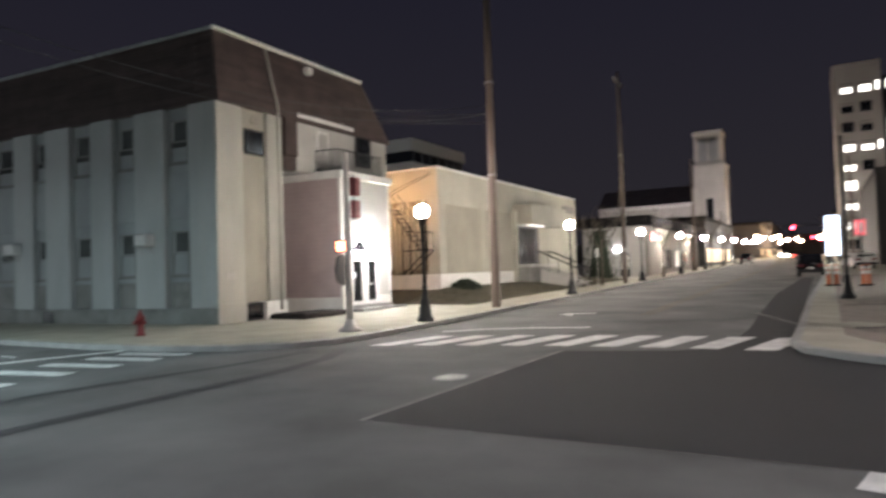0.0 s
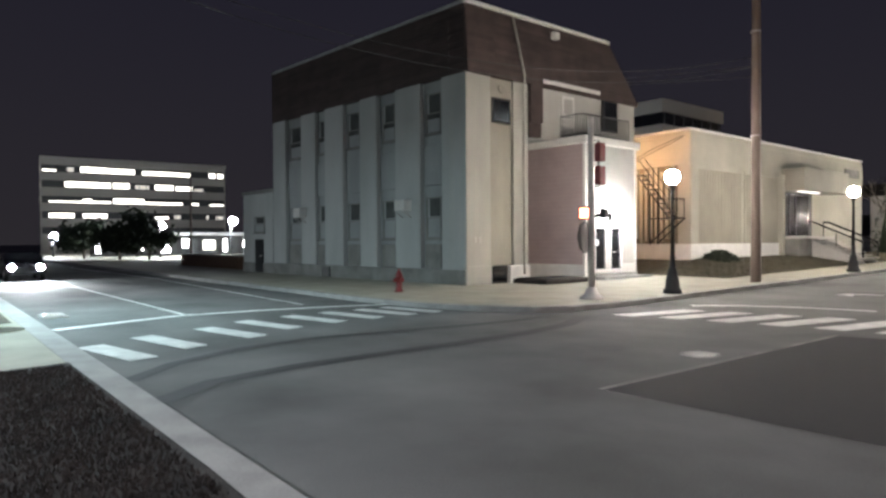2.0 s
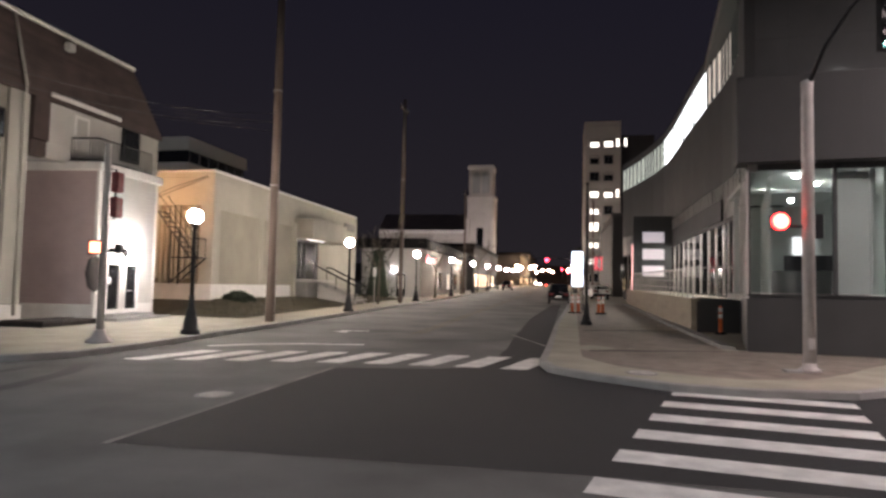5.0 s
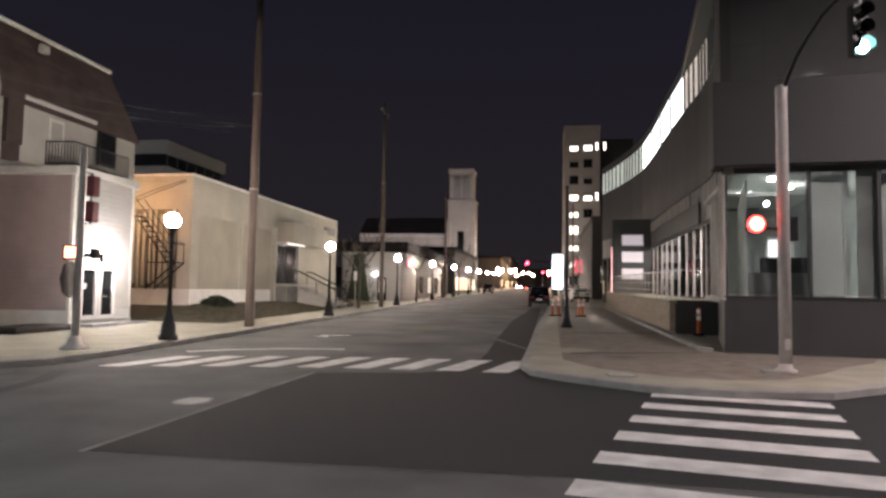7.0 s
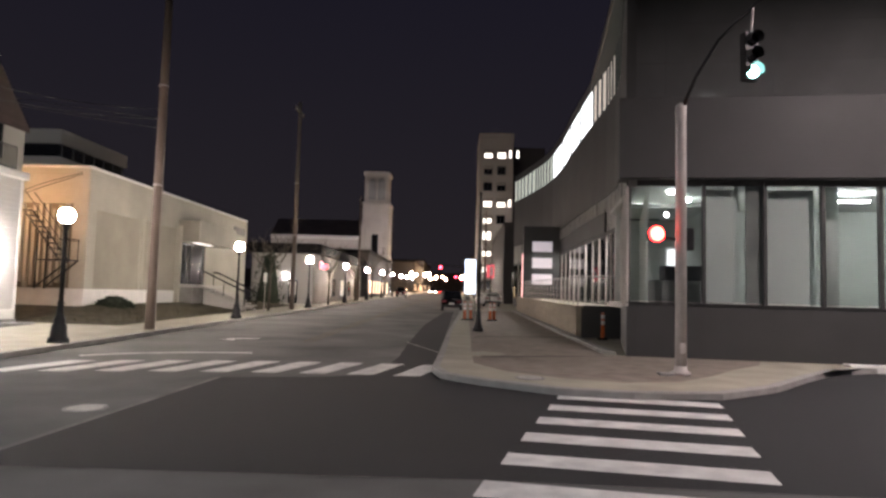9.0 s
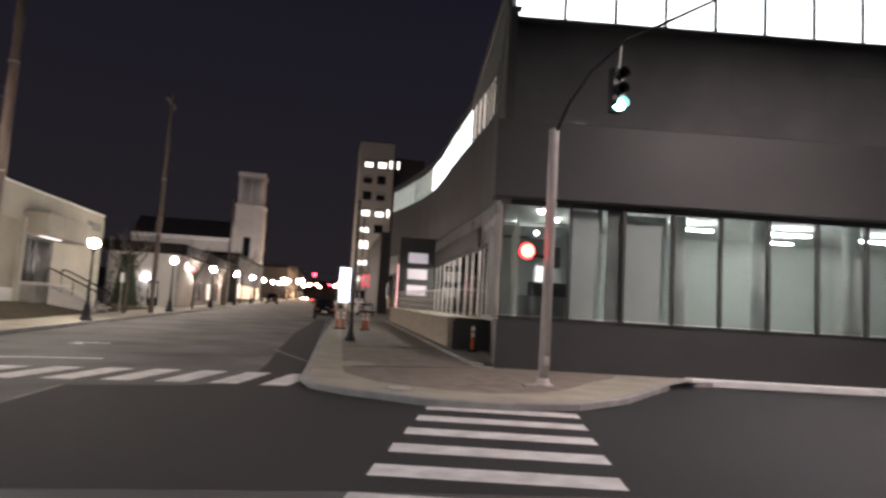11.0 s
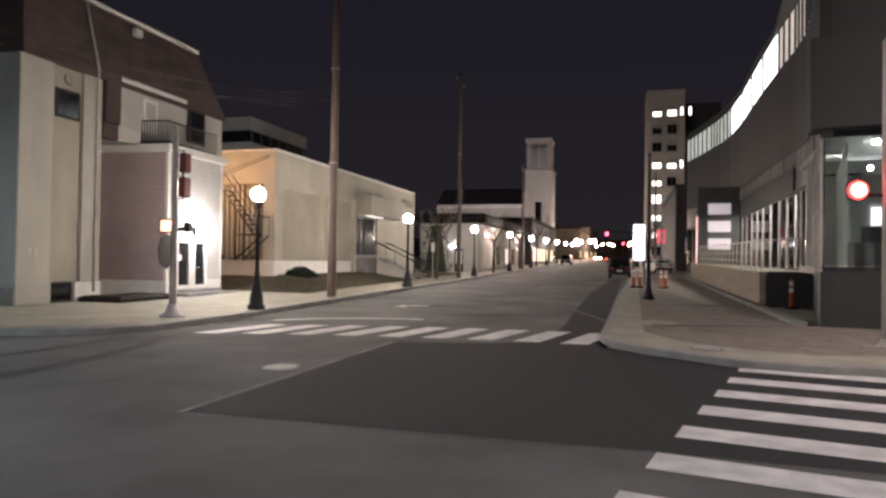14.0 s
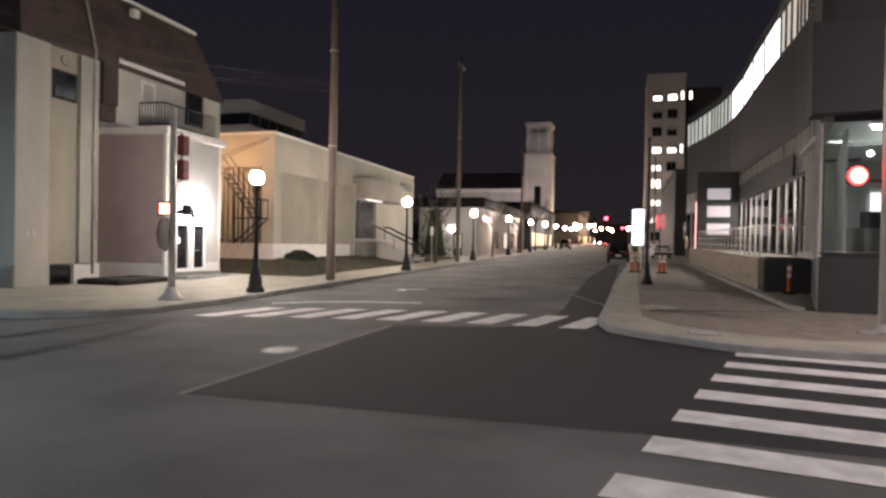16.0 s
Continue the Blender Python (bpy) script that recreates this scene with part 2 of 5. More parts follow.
KERB = 0.15
NW = [(-150.0, 11.0), (-22.0, 11.0), (-17.8, 10.95), (-15.0, 11.25), (-13.2, 11.85), (-12.0, 12.75), (-11.45, 13.8), (-11.35, 15.7), (-11.6, 19.5), (-11.6, 40.0), (-11.6, 90.0), (-11.6, 250.0)]
NE = [(0.6, 250.0), (0.5, 90.0), (0.1, 50.0), (-0.45, 30.0), (-0.55, 20.0), (-0.62, 16.2), (-0.35, 14.9), (0.45, 14.05), (1.95, 12.95), (3.4, 12.65), (5.2, 12.95), (6.9, 14.3), (8.6, 16.3), (10.4, 18.3), (12.0, 18.95), (60.0, 13.1)]
SW = ([(-150.0, 2.15), (-14.0, 2.12), (-9.0, 2.10), (-5.4, 2.08)] + arc(-3.3, 0.38, 1.7, 90, 0, 6) + [(-1.6, -60.0)])[::-1]


def inset(line, d):
    out = []
    for k, p in enumerate(line):
        a, b = Vector(line[max(k - 1, 0)]), Vector(line[min(k + 1, len(line) - 1)])
        t = (b - a).normalized()
        out.append((p[0] - t.y * d, p[1] + t.x * d))
    return out


def slab(line, width, z0, z1, mat_, name, label, cat):
    """A strip along a line, to its left side, following the ground."""
    fine = []
    for a, b in zip(line, line[1:]):
        n = max(1, int((Vector(b) - Vector(a)).length // 12))
        fine += [(a[0] + (b[0] - a[0]) * k / n, a[1] + (b[1] - a[1]) * k / n) for k in range(n)]
    fine.append(line[-1])
    other = inset(fine, width)
    bm = bmesh.new()
    rows = []
    for p, q in zip(fine, other):
        rows.append([bm.verts.new((p[0], p[1], z0 + rise(*p))), bm.verts.new((p[0], p[1], z1 - 0.02 + rise(*p))),
                     bm.verts.new((p[0] + (q[0] - p[0]) * min(1, 0.02 / width), p[1] + (q[1] - p[1]) * min(1, 0.02 / width), z1 + rise(*p))),
                     bm.verts.new((q[0], q[1], z1 + rise(*q))), bm.verts.new((q[0], q[1], z0 + rise(*q)))])
    for a, b in zip(rows, rows[1:]):
        for i in range(4):
            bm.faces.new((a[i], a[i + 1], b[i + 1], b[i]))
    bm.faces.new(rows[0])
    bm.faces.new(rows[-1][::-1])
    return tagged(part(name, bm, mat_), label, cat, kind="structure")


slab(NW, 0.18, -0.05, 0.152, M_kerb, "kerb", "pale worn concrete kerb along the corner", "kerb")
slab(NW, 0.2, -0.05, 0.0, M_kerb, "kerb_foot", "concrete gutter strip under the kerb", "kerb")
slab(NE, 0.20, -0.05, 0.152, M_kerb, "kerb", "pale concrete kerb round the far corner", "kerb")
slab(SW, 0.42, -0.05, 0.152, M_kerb, "kerb", "broad chipped concrete kerb beside the grass", "kerb")


def fan(line, back, name, label):
    """Pavement between a kerb line and a back line, strip by strip."""
    bm = bmesh.new()
    a = inset(line, 0.17)
    rows = []
    for p, q in zip(a, back):
        pts = [(p[0] + (q[0] - p[0]) * k / 12, p[1] + (q[1] - p[1]) * k / 12) for k in range(13)]
        rows.append([bm.verts.new((*c, KERB - 0.002 + rise(*c))) for c in pts])
    for r, s in zip(rows, rows[1:]):
        for k in range(12):
            bm.faces.new((r[k], r[k + 1], s[k + 1], s[k]))
    return tagged(part(name, bm, M_conc), label, "pavement", kind="structure")


fan(NW, [(-150, 40), (-40, 40), (-30, 40), (-27, 40), (-24, 40), (-22, 40), (-21, 40), (-20, 40), (-19.9, 40), (-19.8, 40.0), (-19.5, 90), (-19.5, 250)], "pavement", "pale concrete pavement round the cream building's corner")
fan(NE, [(14, 250), (14, 90), (14, 50), (14, 40), (14, 38), (14, 36), (14, 34), (14, 32), (14, 30), (14, 29), (14, 28), (16, 27), (20, 26), (24, 25), (28, 24), (62, 22)], "pavement", "pale concrete pavement beside the dark glass building")
def flat(poly, z, mat_, name, label, cat, lift=True):
    bm = bmesh.new()
    f = bm.faces.new([bm.verts.new((x, y, z + (rise(x, y) if lift else 0))) for x, y in poly])
    if len(poly) > 4:
        bmesh.ops.triangulate(bm, faces=[f])
    return tagged(part(name, bm, mat_), label, cat, kind="structure")


flat([(-150, 1.95), (-14, 1.9), (-3.3, 1.9), (-2.4, 1.5), (-1.85, 0.5), (-1.8, -60), (-150, -60)], KERB - 0.004, M_conc, "pavement", "pale concrete pavement behind the near kerb", "pavement", False)
# fresh asphalt patch
flat([(-5.16, 6.77), (0.2, 6.86), (6.0, 6.6), (14.0, 6.0), (30.0, 5.0), (30.0, 16.5), (11.9, 18.9), (10.35, 18.25), (8.55, 16.2), (6.85, 14.2), (5.2, 12.85), (3.4, 12.55), (1.95, 12.85), (0.4, 13.98), (-0.42, 14.85), (-0.66, 16.2), (-0.62, 20.0), (-1.75, 20.0), (-1.85, 15.6), (-2.87, 14.74), (-5.07, 14.1)], 0.004, M_patch, "road_patch", "darker fresh asphalt patch in the crossing", "road")
flat([(-1.75, 20.0), (-0.62, 20.0), (-0.5, 30.0), (-0.4, 50.0), (-0.35, 56.0), (-1.1, 56.0), (-1.85, 36.0), (-1.82, 24.0)], 0.004, M_patch, "road_patch", "darker fresh asphalt strip along the kerb", "road")

# painted bars of the three crossings
def bar_bm(c, along, across):
    """A worn paint bar with slightly uneven edges."""
    bm = bmesh.new()
    n = 8
    lo, hi = [], []
    for k in range(n + 1):
        s = k / n
        j1, j2 = random.uniform(-0.012, 0.012), random.uniform(-0.012, 0.012)
        x, y = c[0] + along[0] * s, c[1] + along[1] * s
        lo.append(bm.verts.new((x + across[0] * j1, y + across[1] * j1, 0.009 + rise(x, y))))
        hi.append(bm.verts.new((x + across[0] * (1 + j2), y + across[1] * (1 + j2), 0.009 + rise(x, y))))
    for k in range(n):
        bm.faces.new((lo[k], lo[k + 1], hi[k + 1], hi[k]))
    return bm


def crossing(name, label, bars):
    e = thing(name, (0, 0, 0), label, "crosswalk", kind="structure")
    for c, al, ac in bars:
        part("bar", bar_bm(c, al, ac), M_paint, e)


far_bars = []
for k in range(9):
    x = -10.30 + 1.105 * k
    far_bars.append(((x, 15.2 - 0.0205 * (x + 2.2) ** 2), (0.55, 2.55), (0.62, 0.03)))
crossing("crosswalk", "worn white bar crosswalk over the main street", far_bars)
ends = [(-11.3, 2.64), (-11.98, 3.7), (-12.5, 5.11), (-13.2, 6.27), (-13.5, 7.6), (-13.6, 8.75), (-13.65, 9.85), (-13.7, 10.75)]
crossing("crosswalk", "worn white bar crosswalk over the side street", [((x - 2.1, y - 0.42), (2.1, 0.42), (-0.18, 0.48)) for x, y in ends])
crossing("crosswalk", "bright white bar crosswalk on fresh dark asphalt", [((1.56 - 0.345 * k, 11.25 - 1.235 * k), (2.92, -0.5), (0.13, 0.56)) for k in range(-1, 6)])


def line(pts, w, mat_, name, label):
    bm = bmesh.new()
    side = inset(pts, w)
    a = [bm.verts.new((*p, 0.007 + rise(*p))) for p in pts]
    b = [bm.verts.new((*p, 0.007 + rise(*p))) for p in side]
    for k in range(len(pts) - 1):
        bm.faces.new((a[k], a[k + 1], b[k + 1], b[k]))
    return tagged(part(name, bm, mat_), label, "road marking", kind="structure")


line([(-16.35, 2.35), (-17.0, 4.0), (-17.45, 5.3), (-17.3, 7.4), (-16.9, 9.3), (-16.35, 11.0)], 0.32, M_paint, "stop_line", "worn white stop line across the side street")
line([(-10.3, 17.6), (-9.4, 18.6), (-7.9, 19.4), (-6.2, 19.8)][::-1], 0.28, M_paint, "stop_line", "worn white stop line behind the crosswalk")
line([(-17.8, 5.55), (-32.7, 5.44), (-90.0, 5.2)], 0.12, M_paint, "lane_line", "thin worn lane line on the side street")
line([(-18.2, 9.2), (-36.8, 10.0), (-60.0, 9.6)], 0.10, M_paint, "lane_line", "faint parking line on the side street")
line([(-0.5, 21.2), (-1.9, 25.0)], 0.06, M_kerb, "road_joint", "thin pale sealed joint across the dark strip")
for dx in (0.0, 0.28):
    line([(-5.6 + dx, 24.0), (-5.5 + dx, 60.0), (-5.4 + dx, 140.0), (-5.3 + dx, 250.0)], 0.09, mat("faded_yellow_paint_%d" % (dx * 100), (0.16, 0.13, 0.07), 0.75, var=0.4, scale=1.5), "centre_line", "faded yellow centre line of the main street")
line([(-11.0, 19.5), (-10.9, 36), (-11.1, 80)], 0.5, M_road, "gutter", "worn asphalt gutter along the kerb")

M_seam = mat("sanded_joint", (0.23, 0.225, 0.21), 0.9, var=0.5, scale=1.5)
line([(-5.16, 6.77), (-5.13, 9.0), (-5.10, 12.0), (-5.07, 14.1)], 0.09, M_seam, "joint_line", "pale sealed joint along the asphalt patch")
line([(-5.16, 6.77), (-2.5, 6.82), (0.2, 6.86), (3.0, 6.75), (6.0, 6.6)], 0.02, M_seam, "joint_line", "pale sealed joint along the asphalt patch")

# arrow on the left lane
ab = bmesh.new()
quad([(-8.6, 24.2), (-7.5, 24.55), (-7.5, 24.75), (-8.6, 24.5)], 0.008, ab)
quad([(-8.75, 23.9), (-8.1, 23.7), (-8.3, 24.3)], 0.008, ab)
tagged(part("road_arrow", ab, M_paint), "worn white turn arrow painted on the road", "road marking", kind="structure")

# tyre marks sweeping round the corner
line([(-9.6, 2.35), (-10.5, 3.2), (-11.3, 4.7), (-11.5, 6.2), (-11.25, 8.0), (-10.95, 9.8), (-10.9, 11.4), (-11.0, 12.6)], 0.30, M_tyre, "tyre_mark", "dark curved tyre track across the crossing")
line([(-8.0, 2.3), (-8.7, 3.2), (-9.0, 4.6), (-9.05, 6.2), (-9.1, 8.0), (-9.2, 9.8), (-9.6, 11.6), (-10.3, 13.0)], 0.38, M_tyre, "tyre_mark", "broad dark tyre track across the crossing")

# iron covers
def cover(x, y, r, label):
    e = thing("manhole_cover", (x, y, 0), label, "manhole cover")
    part("ring", lathe([(r, 0.002), (r, 0.014), (r - 0.05, 0.014), (r - 0.06, 0.006)], 28), M_kerb, e)
    b = lathe([(r - 0.07, 0.003), (r - 0.07, 0.012), (r - 0.09, 0.014)], 28)
    part("lid", b, M_metalcover, e)
    for k in range(-3, 4):
        part("rib", box(-r * 0.6, r * 0.6, k * 0.09 - 0.015, k * 0.09 + 0.015, 0.013, 0.019), M_metalcover, e)


cover(-5.72, 10.08, 0.32, "worn bright iron manhole cover in the asphalt")
cover(1.6, 14.35, 0.33, "dark iron cover set in the pavement")
bpy.data.objects["manhole_cover.001"].location.z = KERB

# drain inlet at the near kerb
e = thing("drain_inlet", (-19.6, 2.72, 0.0), "pale worn concrete drain inlet beside the kerb", "drain")
part("frame", box(-0.45, 0.45, -0.3, 0.3, -0.02, 0.05, 0.02), M_kerb, e)
for k in range(5):
    part("grate_bar", box(-0.36 + 0.16 * k, -0.28 + 0.16 * k, -0.22, 0.22, 0.05, 0.065), M_metalcover, e)

# near-left verge
flat([(-10.9, 1.70), (-5.0, 1.74), (-3.4, 1.7), (-2.5, 1.0), (-2.4, -0.6), (-10.6, 0.25)], KERB + 0.012, M_mulch, "verge", "dark mulch and thin grass verge behind the kerb", "verge", False)
flat([(x, y) for x, y in arc(-15.9, 1.1, 0.62, 0, 360, 18)[:-1]], KERB + 0.01, M_grass, "verge", "small round patch of dark grass", "verge", False)
flat([(-150, 1.6), (-17.2, 1.6), (-16.8, 0.2), (-17.2, -1.4), (-150, -1.4)], KERB + 0.008, M_grass, "verge", "dark grass verge along the side street", "verge", False)


def tufts(name, n, area, h, mat_, label, base):
    bm = bmesh.new()
    rnd = random.Random(5)
    for _ in range(n):
        x, y = area(rnd)
        z = base(x, y)
        a, w, hh = rnd.uniform(0, 6.28), rnd.uniform(0.006, 0.014), h * rnd.uniform(0.5, 1.2)
        dx, dy = math.cos(a) * w, math.sin(a) * w
        lx, ly = rnd.uniform(-0.5, 0.5) * hh, rnd.uniform(-0.5, 0.5) * hh
        bm.faces.new([bm.verts.new(p) for p in ((x - dx, y - dy, z), (x + dx, y + dy, z), (x + lx, y + ly, z + hh))])
    ob = part(name, bm, mat_)
    return tagged(ob, label, "grass", kind="stuff")


tufts("grass", 9000, lambda r: (r.uniform(-10.6, -4.4), r.uniform(0.35, 1.65)), 0.05, M_mulch, "sparse winter grass in the dark verge", lambda x, y: KERB + 0.01)

# lawn rising to the cream hall
def lawn_z(x, y):
    s = min(max((-14.2 - x) / 4.2, 0), 1)
    q = min(max((y - 27.2) / 4.5, 0), 1)
    return KERB + rise(x, y) + 0.01 + (0.62 - 0.3 * min(max((y - 32) / 24, 0), 1)) * s * s * (3 - 2 * s) * q


bm = bmesh.new()
gx = [-24.5, -21, -19.5, -18.4, -17.5, -16.6, -15.7, -14.9, -14.2]
gy = [27.2 + 2.5 * k for k in range(13)]
g = [[bm.verts.new((x, y, lawn_z(x, y) + 0.03 * noise.noise((x, y, 0)))) for x in gx] for y in gy]
for j in range(len(gy) - 1):
    for i in range(len(gx) - 1):
        bm.faces.new((g[j][i], g[j][i + 1], g[j + 1][i + 1], g[j + 1][i]))
structure("lawn", bm, M_grass, "dark winter lawn sloping up to the hall", "lawn")
tufts("grass", 9000, lambda r: (r.uniform(-18.2, -14.3), r.uniform(27.5, 56)), 0.09, M_grass, "short dull winter grass on the sloping lawn", lambda x, y: lawn_z(x, y) - 0.01)
# ---- corner building: cream panels under a brown mansard ----
CA = (-19.64, 17.05)
SH = Matrix(((math.cos(radians(4.62)), 0, 0, 0), (math.sin(radians(4.62)), 1, 0, 0), (0, 0, 1, 0), (0, 0, 0, 1)))
A = thing("corner_building", (*CA, 0), "cream panelled two-storey corner building with brown mansard roof", "building")


def pa(name, bm, material, parent=None, label=""):
    return part(name, bm, material, parent or A, label, SH)


DEPTH, LEN = 11.3, 19.1
EAVE, TOP = 8.7, 11.45
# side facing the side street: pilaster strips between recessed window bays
# recessed walls are a little darker than the strips
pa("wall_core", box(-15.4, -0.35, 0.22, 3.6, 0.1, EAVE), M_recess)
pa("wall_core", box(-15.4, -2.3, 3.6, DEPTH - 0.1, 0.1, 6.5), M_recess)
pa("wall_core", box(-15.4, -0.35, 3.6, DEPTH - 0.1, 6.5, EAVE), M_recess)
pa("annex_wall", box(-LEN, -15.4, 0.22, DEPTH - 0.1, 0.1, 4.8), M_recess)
pa("annex_roof_edge", box(-LEN - 0.1, -15.4, -0.08, DEPTH, 4.8, 5.0, 0.02), M_plinth)
strips = [(0.0, 1.43), (2.77, 4.44), (5.8, 7.11), (8.5, 10.13), (11.02, 12.4), (14.03, 15.39)]
for a, b in strips:
    pa("wall_strip", box(-b, -a - (0.02 if a == 0 else 0), 0.0, 0.4, 0.75, EAVE, 0.015), M_bluewall)
pa("wall_strip", box(-LEN, -15.5, 0.02, 0.4, 0.75, 4.8, 0.015), M_bluewall)
pa("plinth", box(-LEN, -0.02, -0.04, 0.3, 0.0, 0.76, 0.02), M_plinth)


def wall_window(x0, x1, z0, z1, y, lit=0.0):
    """A sash window: frame, glass and a middle rail."""
    f = box(x0, x1, y - 0.05, y + 0.06, z0, z0 + 0.06)
    for q in ((x0, x1, z1 - 0.06, z1), (x0, x0 + 0.06, z0 + 0.06, z1 - 0.06), (x1 - 0.06, x1, z0 + 0.06, z1 - 0.06), (x0 + 0.06, x1 - 0.06, (z0 + z1) / 2 - 0.025, (z0 + z1) / 2 + 0.025)):
        box(q[0], q[1], y - 0.05, y + 0.06, q[2], q[3], 0, f)
    w = pa("window", f, M_plinth)
    pa("pane", box(x0 + 0.06, x1 - 0.06, y - 0.005, y + 0.01, z0 + 0.06, z1 - 0.06), M_greyglass, w)
    pa("blind", box(x0 + 0.06, x1 - 0.06, y - 0.012, y - 0.006, z0 + 0.06, (z0 + z1) / 2 - 0.03 + (0.1 if z0 < 4 else -0.2)), M_recess, w)
    pa("sash", box(x0 + 0.06, x0 + 0.16, y - 0.02, y - 0.006, (z0 + z1) / 2 + 0.03, z1 - 0.06), M_bluewall, w)
    pa("sill", box(x0 - 0.05, x1 + 0.05, y - 0.12, y + 0.02, z0 - 0.07, z0), M_plinth, w)


for a, b in ((1.62, 2.55), (4.62, 5.55), (7.3, 8.3), (10.25, 10.95), (12.6, 13.8)):
    wall_window(-b, -a, 2.05, 3.8, 0.2)
    wall_window(-b, -a, 6.5, 8.2, 0.2)
    pa("spandrel", box(-b - 0.04, -a + 0.04, 0.12, 0.3, 4.3, 6.0, 0.01), M_recess)
    pa("spandrel", box(-b - 0.04, -a + 0.04, 0.10, 0.3, 0.78, 1.8, 0.01), M_plinth)
wall_window(-17.6, -16.4, 2.5, 3.45, 0.0)


def air_unit(x, z):
    u = pa("air_conditioner", box(x - 0.33, x + 0.33, -0.42, 0.05, z, z + 0.48, 0.03), M_white, None, "white window air conditioner")
    for k in range(5):
        pa("grille_slat", box(x - 0.27, x + 0.27, -0.435, -0.415, z + 0.07 + 0.08 * k, z + 0.10 + 0.08 * k), M_galv, u)
    for s in (-0.28, 0.28):
        pa("bracket", tube([(x + s, 0.0, z - 0.3), (x + s, -0.38, z)], 0.02, 6), M_galv, u)


air_unit(-3.67, 3.27)
air_unit(-12.2, 3.25)
d = pa("side_door", box(-17.5, -16.6, -0.06, 0.1, 0.2, 2.12, 0.015), M_black, None, "dark steel side door")
pa("door_handle", box(-16.78, -16.7, -0.14, -0.05, 1.1, 1.2, 0.01), M_galv, d)
v = pa("crawl_vent", box(-10.3, -9.6, -0.10, 0.05, 0.1, 0.66, 0.02), M_black, None, "dark open crawl-space vent")
for k in range(4):
    pa("slat", box(-10.24, -9.66, -0.12, -0.09, 0.18 + 0.12 * k, 0.21 + 0.12 * k), M_plinth, v)

# street front
fr = [(0.0, 1.36, M_render, 0.0), (1.36, 2.67, M_tan, -0.10), (2.67, 3.3, M_render, 0.0), (3.3, 3.62, M_render, -0.03)]
for a, b, m_, o in fr:
    pa("front_panel", box(-0.36, o, a + 0.01, b - 0.01, 0.9, EAVE + 0.02, 0.015), m_)
pa("front_panel", box(-0.36, -0.02, 3.64, 4.45, 6.48, 7.1, 0.015), M_shingle)
pa("front_panel", box(-0.36, -0.02, 4.45, DEPTH, 6.48, 7.1, 0.015), M_siding)
pa("front_panel", box(-2.3, -0.02, 9.33, DEPTH, 0.3, 6.48, 0.015), M_siding)
pa("front_panel", box(-0.36, 0.0, 9.95, DEPTH, 7.1, 9.0, 0.015), M_render)
pa("front_panel", box(-0.9, -0.10, 4.42, 9.95, 7.1, 9.0, 0.015), M_siding)
pa("plinth", box(-0.36, 0.03, 0.0, 1.38, 0.0, 0.92, 0.015), M_render)
pa("plinth", box(-0.36, 0.03, 2.43, 3.66, 0.1, 0.88, 0.015), M_white)
bv = pa("basement_window", box(-0.3, -0.1, 1.40, 2.42, 0.15, 0.88, 0.0), M_black, None, "dark basement window in the plinth")
pa("pane", box(-0.1, -0.085, 1.5, 2.32, 0.25, 0.8), M_darkglass, bv)
w = pa("window", box(-0.14, -0.06, 1.5, 2.58, 6.85, 7.9, 0.01), M_black, None, "dark upper window")
pa("pane", box(-0.07, -0.05, 1.6, 2.48, 6.95, 7.8), M_darkglass, w)
pa("downpipe", tube([(0.06, 3.26, 0.5), (0.06, 3.26, 8.6), (0.20, 3.15, 8.95), (0.06, 2.6, 11.4)], 0.05, 8), M_render, None, "cream painted downpipe")
for y in (0.42, 0.66):
    pa("wall_sign", box(0.0, 0.02, y, y + 0.14, 1.85, 2.1, 0.004), M_siding, None, "small pale number plate")
# round vent over the upper window
pa("wall_vent", lathe([(0.2, 0.0), (0.2, 0.05), (0.16, 0.06)], 16), M_tan, None).matrix_basis = pose(-0.08, 2.04, 8.3, 0, 90, 0)

# mansard: slopes on the street front, upright behind the side parapet
def mansard_faces():
    bm = bmesh.new()
    lo = [(-15.4, 0.0), (0.12, 0.0), (0.12, DEPTH + 0.15), (-15.4, DEPTH + 0.15)]
    hi = [(-15.4, 0.0), (-0.05, 0.0), (-0.05, DEPTH - 2.05), (-15.4, DEPTH - 2.05)]
    a = [bm.verts.new((x, y, EAVE)) for x, y in lo]
    b = [bm.verts.new((x, y, TOP)) for x, y in hi]
    bm.faces.new(a[::-1])
    bm.faces.new(b)
    for i in range(4):
        bm.faces.new((a[i], a[(i + 1) % 4], b[(i + 1) % 4], b[i]))
    return bm


roof = pa("roof", mansard_faces(), M_shingle)
# shingle courses on the street slope
for k in range(17):
    z = EAVE + 0.03 + k * 0.158
    s = (z - EAVE) / (TOP - EAVE)
    x = 0.12 - 0.17 * s
    y1 = DEPTH + 0.15 - 2.2 * s
    segs = [(0.02, y1 - 0.02)]
    if z < 9.0:
        segs = [(0.02, 3.5), (y1 - 1.2, y1 - 0.02)] if z < 8.95 else segs
    for y0, y2 in segs:
        n = max(1, int((y2 - y0) / 1.45))
        for q in range(n):
            pa("shingle_course", box(x - 0.02, x + 0.018, y0 + (y2 - y0) * q / n + 0.004, y0 + (y2 - y0) * (q + 1) / n - 0.004, z, z + 0.15), M_shingle, roof)
pa("roof_edge", box(-0.12, 0.06, -0.06, DEPTH - 2.0, TOP, TOP + 0.16, 0.02), M_white)
pa("roof_edge", box(-15.4, -0.12, -0.06, 0.12, TOP, TOP + 0.14, 0.02), M_recess)
